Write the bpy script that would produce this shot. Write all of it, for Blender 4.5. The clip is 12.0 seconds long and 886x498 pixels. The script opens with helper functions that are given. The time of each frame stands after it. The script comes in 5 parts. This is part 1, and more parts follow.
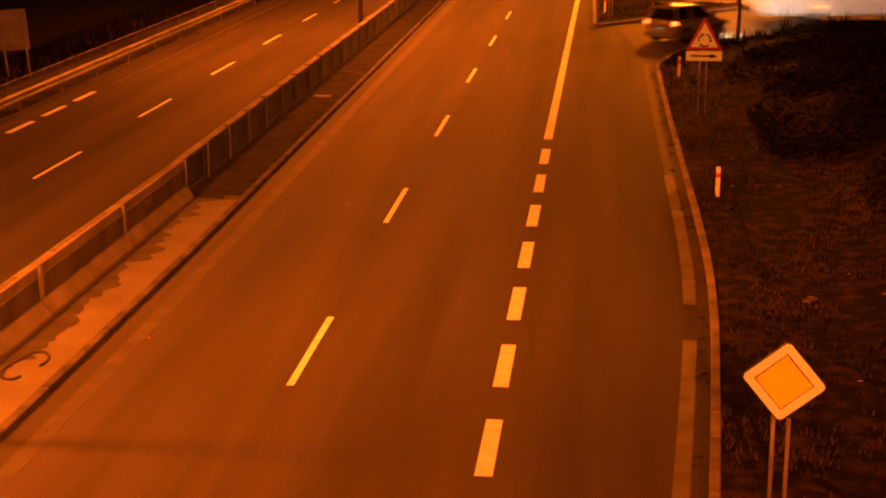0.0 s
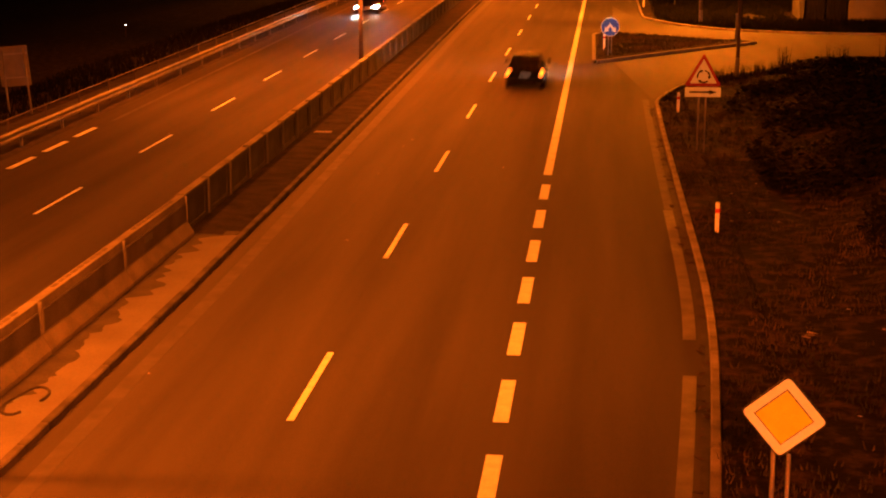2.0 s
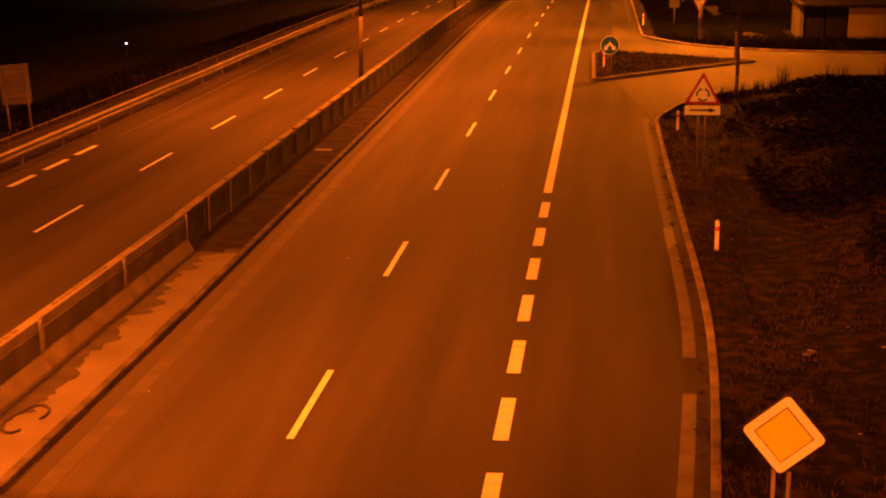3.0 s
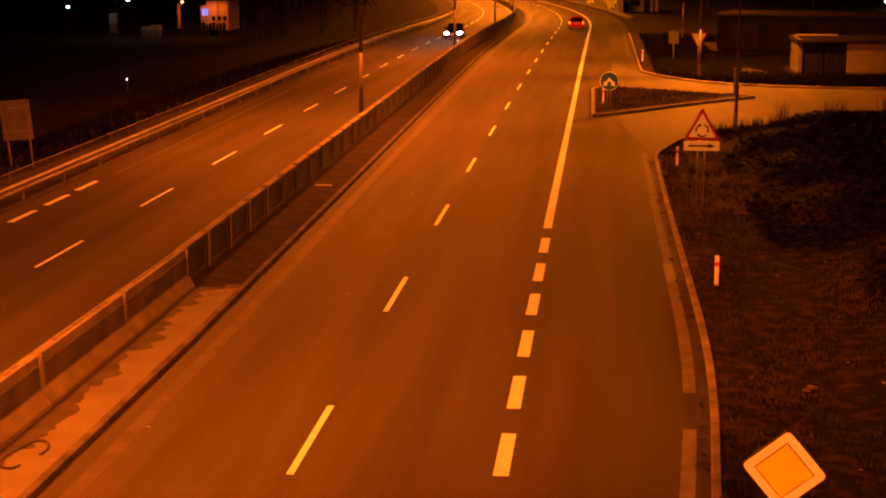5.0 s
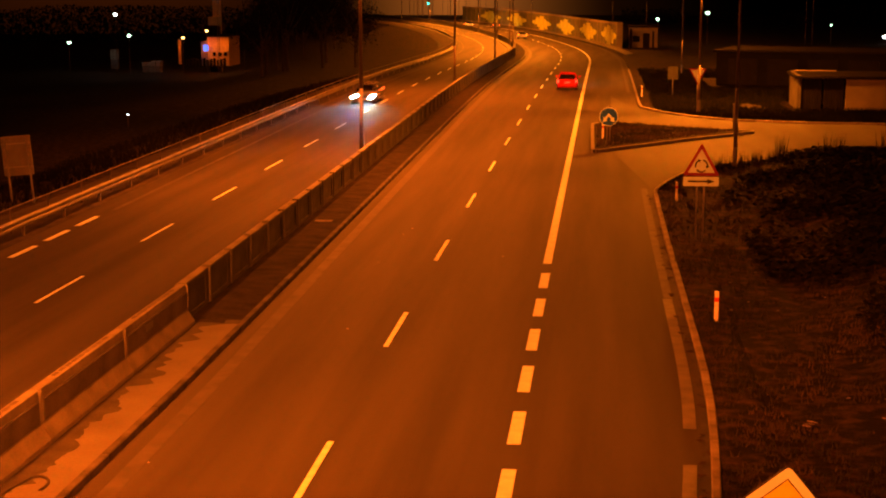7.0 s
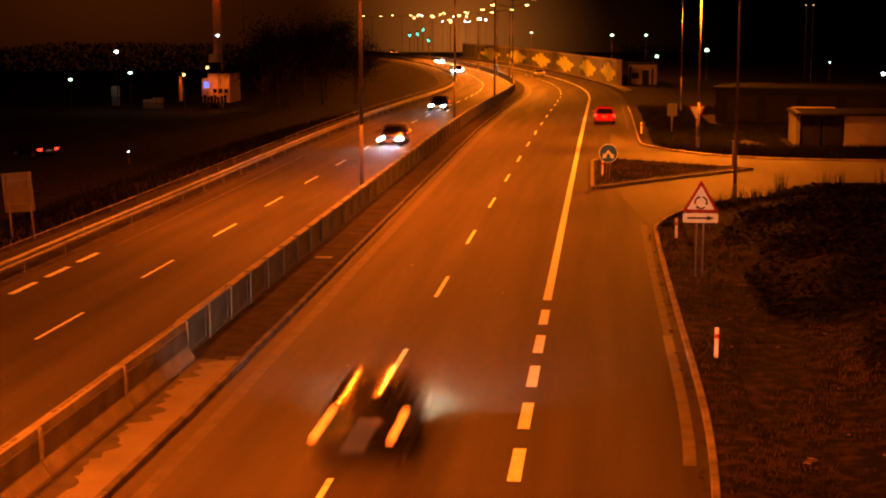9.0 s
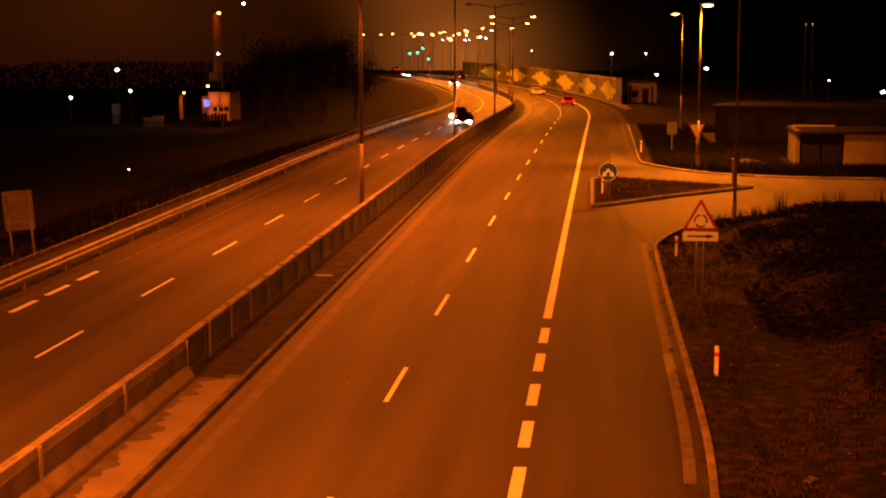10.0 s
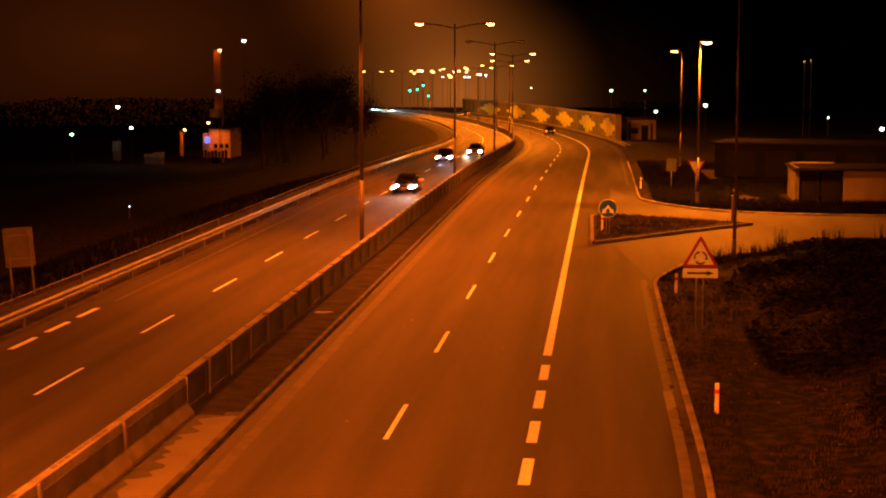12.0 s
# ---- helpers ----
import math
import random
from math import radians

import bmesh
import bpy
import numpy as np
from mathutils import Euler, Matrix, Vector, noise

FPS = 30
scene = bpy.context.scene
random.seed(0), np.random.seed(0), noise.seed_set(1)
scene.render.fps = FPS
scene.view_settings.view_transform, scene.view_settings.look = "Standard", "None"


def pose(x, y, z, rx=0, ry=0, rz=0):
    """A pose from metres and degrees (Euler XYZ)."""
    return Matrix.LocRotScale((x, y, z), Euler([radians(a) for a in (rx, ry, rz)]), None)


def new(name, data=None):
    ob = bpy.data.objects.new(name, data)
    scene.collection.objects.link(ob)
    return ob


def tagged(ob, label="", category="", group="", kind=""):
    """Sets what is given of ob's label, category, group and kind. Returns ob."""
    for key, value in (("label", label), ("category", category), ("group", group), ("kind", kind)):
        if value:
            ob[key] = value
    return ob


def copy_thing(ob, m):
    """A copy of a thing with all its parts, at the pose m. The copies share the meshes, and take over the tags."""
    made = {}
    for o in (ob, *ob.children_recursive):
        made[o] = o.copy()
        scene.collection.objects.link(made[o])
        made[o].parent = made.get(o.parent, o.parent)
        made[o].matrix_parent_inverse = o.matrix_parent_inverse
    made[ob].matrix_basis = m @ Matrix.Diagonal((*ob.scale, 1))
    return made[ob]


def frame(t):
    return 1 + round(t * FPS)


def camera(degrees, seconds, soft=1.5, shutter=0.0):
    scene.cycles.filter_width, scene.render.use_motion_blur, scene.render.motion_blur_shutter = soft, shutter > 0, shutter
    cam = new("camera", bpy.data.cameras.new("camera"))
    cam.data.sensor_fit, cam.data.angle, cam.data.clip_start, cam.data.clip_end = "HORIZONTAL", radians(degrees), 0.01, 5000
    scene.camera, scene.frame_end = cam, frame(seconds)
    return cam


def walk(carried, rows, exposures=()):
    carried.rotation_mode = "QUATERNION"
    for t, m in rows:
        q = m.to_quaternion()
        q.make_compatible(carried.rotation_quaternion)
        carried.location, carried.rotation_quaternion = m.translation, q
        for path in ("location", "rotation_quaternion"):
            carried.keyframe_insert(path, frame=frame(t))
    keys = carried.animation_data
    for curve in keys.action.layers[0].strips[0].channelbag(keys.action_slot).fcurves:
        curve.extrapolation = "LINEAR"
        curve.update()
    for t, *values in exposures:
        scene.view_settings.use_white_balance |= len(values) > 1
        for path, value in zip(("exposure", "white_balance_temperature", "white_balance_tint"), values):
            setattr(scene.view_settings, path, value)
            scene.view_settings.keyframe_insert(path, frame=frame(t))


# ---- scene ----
cam = camera(32.4, 12.0, soft=2.0, shutter=0.2)
# seconds, tilt down, turn, eye's small drift
PATH = [
    (0.0, 14.588, 0.010, -0.011, 0.153, -0.043), (0.5, 14.270, 0.009, -0.010, 0.139, -0.040),
    (1.0, 13.932, 0.008, -0.009, 0.125, -0.037), (1.5, 13.594, 0.007, -0.008, 0.112, -0.034),
    (2.0, 13.257, 0.006, -0.007, 0.099, -0.031), (2.5, 12.931, 0.005, -0.006, 0.086, -0.028),
    (3.0, 12.584, 0.004, -0.005, 0.073, -0.025), (5.0, 11.263, 0.001, -0.002, 0.025, -0.009),
    (5.5, 10.918, 0.001, -0.001, 0.013, -0.005), (6.0, 10.595, 0.0, 0.0, 0.001, -0.001),
    (6.5, 10.270, -0.001, 0.001, -0.010, 0.003), (7.0, 9.946, -0.002, 0.001, -0.021, 0.008),
    (9.0, 8.584, -0.004, 0.004, -0.066, 0.024), (9.5, 8.251, -0.004, 0.005, -0.076, 0.029),
    (10.0, 7.908, -0.002, 0.007, -0.084, 0.035), (10.5, 7.567, -0.001, 0.009, -0.094, 0.035),
    (11.0, 7.226, -0.001, 0.009, -0.104, 0.042), (11.5, 6.883, -0.003, 0.009, -0.113, 0.048),
    (12.0, 6.537, -0.003, 0.010, -0.121, 0.052),
]
EYE = 8.3
walk(cam, [(t, pose(x, y, EYE + z, 90 - tilt, 0, 6.0 + turn)) for t, tilt, turn, x, y, z in PATH])

# ---- light: night sky, sodium street lamps ----
SODIUM = (1.0, 0.142, 0.006)
YELLOW_SODIUM = (1.0, 0.19, 0.006)
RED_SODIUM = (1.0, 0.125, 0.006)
LAMP_POWER = 21500
world = bpy.data.worlds.new("night")
scene.world = world
world.use_nodes = True
bg = world.node_tree.nodes["Background"]
bg.inputs["Color"].default_value = (1.0, 0.32, 0.07, 1)
bg.inputs["Strength"].default_value = 0.007
scene.view_settings.exposure = 0.0


def road_lantern(x, y, z, heading=0.0, power=LAMP_POWER, tint=SODIUM):
    """A road lantern throws its light along the road, both ways."""
    for way in (-1, 1):
        data = bpy.data.lights.new("street_light", "SPOT")
        data.spot_size, data.spot_blend, data.shadow_soft_size = radians(128), 1.0, 0.2
        data.energy, data.color = power, tint
        ob = new("street_light", data)
        ob.matrix_world = Matrix.Translation((x, y, z)) @ Matrix.Rotation(heading, 4, "Z") @ Matrix.Rotation(radians(44 * way), 4, "X")


def lamp(x, y, z, power, colour=SODIUM, size=0.5):
    data = bpy.data.lights.new("street_light", "SPOT")
    data.spot_size, data.spot_blend, data.shadow_soft_size = radians(164), 0.35, size / 2
    data.energy, data.color = power, colour
    ob = new("street_light", data)
    ob.matrix_world = pose(x, y, z)
    return ob


# ---- the line of the road: straight, a dip and a bend to the left, straight again ----
BEND, RADIUS, TURN_ANGLE = 169.0, 760.0, 0.42


def dip(s):
    """How far the road has sunk below the near stretch, s metres along it."""
    f = min(1.0, max(0.0, (s - 90) / 220))
    return -2.2 * f * f * (3 - 2 * f)


def on_road(s, off, z=0.0):
    """The place s metres along the road and off metres to its right, and the heading in radians."""
    off = off - min(1.0, 0.0105 * max(0.0, s - 30)) * min(1.0, max(0.0, (-off - 6.5) / 1.5))
    z += dip(s)
    if s <= BEND:
        return Vector((off, s, z)), 0.0
    th = min((s - BEND) / RADIUS, TURN_ANGLE)
    x, y = -RADIUS + RADIUS * math.cos(th), BEND + RADIUS * math.sin(th)
    rest = max(0.0, s - BEND - RADIUS * TURN_ANGLE)
    x, y = x - rest * math.sin(th), y + rest * math.cos(th)
    return Vector((x + off * math.cos(th), y + off * math.sin(th), z)), th


def axis_x(y):
    """How far the road's axis lies off the straight at that y."""
    if y <= BEND:
        return 0.0
    end = BEND + RADIUS * math.sin(TURN_ANGLE)
    if y <= end:
        return -RADIUS + math.sqrt(RADIUS ** 2 - (y - BEND) ** 2)
    return -RADIUS + RADIUS * math.cos(TURN_ANGLE) - (y - end) * math.tan(TURN_ANGLE)


# ---- materials ----
def material(name, colour, rough=0.7, metal=0.0, vary=0.25, scale=3.0, fine=40.0, bump=0.0, emit=None, strength=0.0,
             second=None, mask=(0.45, 0.6), spec=0.2, per_piece=0.0, coat=0.0, stretch=None):
    m = bpy.data.materials.new(name)
    m.use_nodes = True
    nt = m.node_tree
    b = nt.nodes["Principled BSDF"]
    b.inputs["Roughness"].default_value = rough
    b.inputs["Metallic"].default_value = metal
    b.inputs["Specular IOR Level"].default_value = spec
    b.inputs["Coat Weight"].default_value = coat
    if emit:
        b.inputs["Emission Color"].default_value = (*emit, 1)
        b.inputs["Emission Strength"].default_value = strength
    if vary == 0 and second is None:
        b.inputs["Base Color"].default_value = (*colour, 1)
        return m
    co = nt.nodes.new("ShaderNodeTexCoord")
    vec = co.outputs["Object"]
    if stretch:
        mp = nt.nodes.new("ShaderNodeMapping")
        mp.inputs["Scale"].default_value = stretch
        nt.links.new(vec, mp.inputs["Vector"])
        vec = mp.outputs["Vector"]
    big = nt.nodes.new("ShaderNodeTexNoise")
    big.inputs["Scale"].default_value, big.inputs["Detail"].default_value = scale, 5
    small = nt.nodes.new("ShaderNodeTexNoise")
    small.inputs["Scale"].default_value, small.inputs["Detail"].default_value = fine, 3
    nt.links.new(vec, big.inputs["Vector"])
    nt.links.new(co.outputs["Object"], small.inputs["Vector"])
    ramp = nt.nodes.new("ShaderNodeMapRange")
    ramp.inputs["From Min"].default_value, ramp.inputs["From Max"].default_value = (mask if second else (0.3, 0.7))
    nt.links.new(big.outputs["Fac"], ramp.inputs["Value"])
    mix = nt.nodes.new("ShaderNodeMix")
    mix.data_type = "RGBA"
    mix.inputs[6].default_value = (*[c * (1 - vary) for c in colour], 1)
    mix.inputs[7].default_value = (*(second or [min(1, c * (1 + vary)) for c in colour]), 1)
    nt.links.new(ramp.outputs["Result"], mix.inputs[0])
    grain = nt.nodes.new("ShaderNodeMix")
    grain.data_type, grain.blend_type = "RGBA", "MULTIPLY"
    grain.inputs[0].default_value = 1.0
    gr = nt.nodes.new("ShaderNodeMapRange")
    gr.inputs["From Min"].default_value, gr.inputs["From Max"].default_value = 0.3, 0.7
    gr.inputs["To Min"].default_value, gr.inputs["To Max"].default_value = 1 - vary * 0.6, 1 + vary * 0.4
    nt.links.new(small.outputs["Fac"], gr.inputs["Value"])
    nt.links.new(mix.outputs[2], grain.inputs[6])
    nt.links.new(gr.outputs["Result"], grain.inputs[7])
    out = grain.outputs[2]
    if per_piece:
        info = nt.nodes.new("ShaderNodeObjectInfo")
        pr = nt.nodes.new("ShaderNodeMapRange")
        pr.inputs["To Min"].default_value, pr.inputs["To Max"].default_value = 1 - per_piece, 1 + per_piece * 0.5
        nt.links.new(info.outputs["Random"], pr.inputs["Value"])
        pm = nt.nodes.new("ShaderNodeMix")
        pm.data_type, pm.blend_type = "RGBA", "MULTIPLY"
        pm.inputs[0].default_value = 1.0
        nt.links.new(out, pm.inputs[6])
        nt.links.new(pr.outputs["Result"], pm.inputs[7])
        out = pm.outputs[2]
    nt.links.new(out, b.inputs["Base Color"])
    if bump:
        bp = nt.nodes.new("ShaderNodeBump")
        bp.inputs["Strength"].default_value, bp.inputs["Distance"].default_value = bump, 0.02
        nt.links.new(small.outputs["Fac"], bp.inputs["Height"])
        nt.links.new(bp.outputs["Normal"], b.inputs["Normal"])
    return m


ASPHALT = material("asphalt", (0.064, 0.056, 0.046), rough=0.74, vary=0.34, scale=0.8, fine=60, bump=0.22, spec=0.065, stretch=(1.0, 0.05, 1.0))
# Slip road asphalt, lightened to stand for the lamp's brightness there.
LIT_ASPHALT = material("lit_asphalt", (0.084, 0.078, 0.064), rough=0.72, spec=0.07, vary=0.25, scale=0.5, fine=50, bump=0.3, stretch=(1.0, 0.15, 1.0))
PAINT = material("road_paint", (0.76, 0.87, 0.88), rough=0.6, vary=0.16, scale=2.5, fine=30, bump=0.1)
OLD_PAINT = material("worn_road_paint", (0.074, 0.066, 0.056), rough=0.68, vary=0.12, spec=0.06, second=(0.092, 0.085, 0.075), scale=1.8, mask=(0.3, 0.7), fine=25)
PAINT_FADED = material("faded_road_paint", (0.12, 0.112, 0.094), rough=0.65, vary=0.15, second=(0.19, 0.178, 0.148), scale=1.5, mask=(0.3, 0.7), fine=25)
SOFT_PAINT = material("ghost_road_paint", (0.088, 0.08, 0.069), rough=0.68, vary=0.15, second=(0.12, 0.111, 0.095), scale=1.8, mask=(0.3, 0.7), fine=25, spec=0.06)
CONCRETE = material("concrete", (0.18, 0.168, 0.145), rough=0.85, vary=0.25, scale=1.6, fine=35, bump=0.3)
DARK_CONCRETE = material("weathered_concrete", (0.095, 0.088, 0.08), rough=0.85, vary=0.3, scale=1.2, fine=30, bump=0.3)
SLAB = material("median_slab", (0.125, 0.115, 0.098), rough=0.8, vary=0.2, scale=0.7, fine=18, bump=0.2)
VERGE = material("gravel_verge", (0.05, 0.043, 0.037), rough=0.9, spec=0.06, vary=0.35, scale=1.2, fine=14, bump=0.5)
STAIN = material("dark_deposit", (0.045, 0.04, 0.036), rough=0.8, vary=0.3, scale=2.0, fine=20, bump=0.4)
SOIL = material("planting_soil", (0.026, 0.021, 0.018), rough=0.95, spec=0.04, vary=0.4, scale=1.5, fine=14, bump=0.8)
KERB = material("kerb_stone", (0.24, 0.22, 0.20), rough=0.85, vary=0.25, scale=2.5, fine=30, bump=0.3, per_piece=0.35)
KERB_DARK = material("dirty_kerb_stone", (0.075, 0.068, 0.062), rough=0.9, vary=0.3, scale=2.5, fine=30, bump=0.3, per_piece=0.3)
BROWN_LEAF = material("brown_leaf", (0.05, 0.03, 0.02), rough=0.85, vary=0.3, per_piece=0.5)
GRASS_SOIL = material("dry_turf", (0.024, 0.018, 0.011), rough=0.95, vary=0.6, scale=2.2, fine=13, bump=1.0, second=(0.07, 0.041, 0.021), mask=(0.46, 0.74), spec=0.08)
BLADE = material("dry_grass", (0.05, 0.05, 0.02), rough=0.85, vary=0.4, scale=0.4, fine=6, second=(0.09, 0.06, 0.027), mask=(0.42, 0.68), spec=0.1)
# Far darker than foliage: the unlit mound's darkness is put into the colour.
LEAF = material("unlit_leaves", (0.011, 0.0105, 0.0055), rough=0.95, spec=0.03, vary=0.4, scale=1.0, fine=8)
BARK = material("bark", (0.06, 0.045, 0.035), rough=0.9, vary=0.35, scale=4, fine=30, bump=0.6)
LITTER = material("fallen_leaf", (0.35, 0.28, 0.2), rough=0.8, vary=0.3, per_piece=0.5)
STEEL = material("galvanised_steel", (0.2, 0.195, 0.19), rough=0.5, metal=0.3, vary=0.2, scale=2, fine=25)
HANDRAIL = material("rusty_handrail", (0.10, 0.08, 0.07), rough=0.7, vary=0.3, scale=3, fine=20)
RAIL_STEEL = material("guardrail_steel", (0.135, 0.13, 0.118), rough=0.6, metal=0.15, vary=0.25, scale=1.2, fine=18)
POLE_PAINT = material("lamp_post_paint", (0.09, 0.07, 0.06), rough=0.5, metal=0.2, vary=0.25, scale=1.5, fine=20)
POST_CONCRETE = material("post_concrete", (0.12, 0.122, 0.1), rough=0.8, vary=0.2, scale=2, fine=25)
PANEL = material("barrier_panel", (0.07, 0.068, 0.056), rough=0.8, vary=0.3, scale=1.5, fine=25, bump=0.4, per_piece=0.3)
HOUSING = material("lamp_housing", (0.25, 0.24, 0.23), rough=0.5, vary=0.15)
SODIUM_GLASS = material("lit_sodium_bowl", (0.9, 0.8, 0.6), rough=0.3, vary=0, emit=(1.0, 0.50, 0.12), strength=14)
DARK_GLASS = material("unlit_lamp_bowl", (0.3, 0.28, 0.25), rough=0.3, vary=0)
WHITE_LIGHT = material("white_lamp", (0.9, 0.95, 1), vary=0, emit=(0.85, 0.95, 1.0), strength=9)
GREEN_LIGHT = material("greenish_lamp", (0.8, 1, 0.9), vary=0, emit=(0.55, 1.0, 0.6), strength=7)
WARM_LIGHT = material("warm_lamp", (1, 0.8, 0.5), vary=0, emit=(1.0, 0.45, 0.12), strength=9)
TEAL_LIGHT = material("green_signal", (0.1, 0.8, 0.6), vary=0, emit=(0.02, 0.75, 0.5), strength=5)
SIGN_WHITE = material("sign_white", (0.62, 0.82, 0.88), rough=0.45, vary=0.08, scale=2)
SIGN_RED = material("sign_red", (0.22, 0.012, 0.012), rough=0.45, vary=0.1)
SIGN_BLACK = material("sign_black", (0.012, 0.012, 0.012), rough=0.5, vary=0.1)
SIGN_BLUE = material("sign_blue", (0.02, 0.09, 0.55), rough=0.45, vary=0.1)
SIGN_YELLOW = material("sign_yellow", (0.62, 0.64, 0.03), rough=0.45, vary=0.08)
SIGN_BACK = material("sign_back", (0.15, 0.14, 0.13), rough=0.6, metal=0.2, vary=0.2, scale=2)
# Darker than SIGN_BACK: dimness under the slip lamp is put into the colour.
DIM_BOARD = material("dim_board", (0.055, 0.055, 0.05), rough=0.7, vary=0.25, scale=3)
POST_WHITE = material("marker_post_white", (0.88, 0.88, 0.85), rough=0.5, vary=0.12)
POST_RED = material("marker_post_band", (0.5, 0.06, 0.03), rough=0.4, vary=0.1)
WALL_YELLOW = material("noise_wall_yellow", (0.5, 0.58, 0.06), rough=0.8, vary=0.2, scale=0.8, fine=8)
WALL_GREEN = material("noise_wall_green", (0.085, 0.1, 0.045), rough=0.8, vary=0.25, scale=0.8, fine=8)
PLASTER = material("plaster", (0.2, 0.175, 0.14), rough=0.85, vary=0.15, scale=0.8, fine=12)
# Near-black walls, doors and roofs: the night's shade put into their colour.
UNLIT_WALL = material("unlit_wall", (0.008, 0.0075, 0.007), rough=0.9, spec=0.05, vary=0.3, scale=0.8, fine=12)
DOOR_DARK = material("garage_door", (0.01, 0.0085, 0.0075), rough=0.8, spec=0.1, vary=0.25, scale=2)
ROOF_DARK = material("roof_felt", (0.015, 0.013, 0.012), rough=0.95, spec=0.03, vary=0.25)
LIT_WALL = material("lit_facade", (0.42, 0.26, 0.13), vary=0.2, rough=0.8)
TYRE = material("tyre", (0.012, 0.012, 0.012), rough=0.85, vary=0.2)
RIM = material("wheel_rim", (0.45, 0.45, 0.46), rough=0.35, metal=0.8, vary=0.1)
CAR_GLASS = material("car_glass", (0.008, 0.008, 0.009), rough=0.05, vary=0, spec=0.5)
TRIM = material("black_plastic", (0.02, 0.02, 0.02), rough=0.55, vary=0.15)
PLATE = material("plate_white", (0.7, 0.7, 0.68), rough=0.5, vary=0.05)
TAIL = material("tail_light", (0.4, 0.02, 0.01), rough=0.25, vary=0, emit=(1.0, 0.09, 0.012), strength=12.0)
TAIL_AMBER = material("tail_light_amber", (0.6, 0.2, 0.02), rough=0.25, vary=0, emit=(1.0, 0.15, 0.01), strength=9.0)
TAIL_RED = material("tail_light_deep_red", (0.4, 0.01, 0.01), rough=0.25, vary=0, emit=(1.0, 0.03, 0.012), strength=9.0)
HEAD = material("headlight", (0.9, 0.9, 0.95), rough=0.1, vary=0, emit=(0.72, 0.87, 1.0), strength=2300.0)
HEAD_HALOGEN = material("halogen_headlight", (0.9, 0.88, 0.8), rough=0.1, vary=0, emit=(1.0, 0.86, 0.68), strength=2600.0)
HEAD_WARM = material("dim_headlight", (0.9, 0.8, 0.6), rough=0.1, vary=0, emit=(1.0, 0.62, 0.22), strength=150.0)
PLATE_LIT = material("plate_lit", (0.18, 0.175, 0.155), rough=0.5, vary=0, emit=(1.0, 0.75, 0.45), strength=0.1)


# ---- building helpers ----
def mesh_object(name, bm, mat, parent=None, label="", smooth=False):
    me = bpy.data.meshes.new(name)
    bmesh.ops.recalc_face_normals(bm, faces=bm.faces)
    bm.to_mesh(me)
    bm.free()
    if smooth:
        for p in me.polygons:
            p.use_smooth = True
    for m in (mat if isinstance(mat, (list, tuple)) else [mat]):
        me.materials.append(m)
    ob = new(name, me)
    if parent:
        ob.parent = parent
    if label:
        tagged(ob, label)
    return ob


def part(name, bm, mat, parent, label="", smooth=False):
    return mesh_object(name, bm, mat, parent, label, smooth)


def shared(name, mesh, parent, m=None):
    ob = new(name, mesh)
    ob.parent = parent
    if m is not None:
        ob.matrix_basis = m
    return ob


def box(bm, x0, y0, z0, x1, y1, z1, bevel=0.0, m=None):
    vs = bmesh.ops.create_cube(bm, size=1.0)["verts"]
    for v in vs:
        v.co = Vector((x0 + (v.co.x + 0.5) * (x1 - x0), y0 + (v.co.y + 0.5) * (y1 - y0), z0 + (v.co.z + 0.5) * (z1 - z0)))
    if bevel:
        es = list({e for v in vs for e in v.link_edges})
        got = bmesh.ops.bevel(bm, geom=es, offset=bevel, segments=1, affect="EDGES")
        vs = list({v for f in got["faces"] for v in f.verts} | {v for v in vs if v.is_valid})
    if m is not None:
        for v in vs:
            v.co = m @ v.co
    return bm


def tube(bm, a, b, r0, r1=None, n=10):
    a, b = Vector(a), Vector(b)
    r1 = r0 if r1 is None else r1
    q = (b - a).to_track_quat("Z", "Y").to_matrix().to_4x4()
    bmesh.ops.create_cone(bm, cap_ends=True, segments=n, radius1=r0, radius2=r1, depth=(b - a).length,
                          matrix=Matrix.Translation((a + b) / 2) @ q)
    return bm


def plate(bm, points, thick, m=None):
    """An upright plate: its outline in x and z, facing -y, thick metres deep."""
    lo = [bm.verts.new((x, 0, z)) for x, z in points]
    hi = [bm.verts.new((x, thick, z)) for x, z in points]
    bm.faces.new(lo)
    bm.faces.new(list(reversed(hi)))
    n = len(points)
    for i in range(n):
        bm.faces.new((lo[i], hi[i], hi[(i + 1) % n], lo[(i + 1) % n]))
    if m is not None:
        for v in lo + hi:
            v.co = m @ v.co
    return bm


def rounded(points, r, steps=4):
    out, n = [], len(points)
    for i in range(n):
        p, a, b = Vector(points[i]), Vector(points[i - 1]), Vector(points[(i + 1) % n])
        u, w = (a - p).normalized() * r, (b - p).normalized() * r
        for k in range(steps + 1):
            f = k / steps
            out.append(tuple(p + u * (1 - f) ** 2 + w * f ** 2))
    return out


def ring(r, n=28, x=0.0, z=0.0, a0=0.0, a1=math.tau):
    return [(x + r * math.sin(a0 + (a1 - a0) * i / n), z + r * math.cos(a0 + (a1 - a0) * i / n)) for i in range(n + (a1 - a0 < 6.28))]


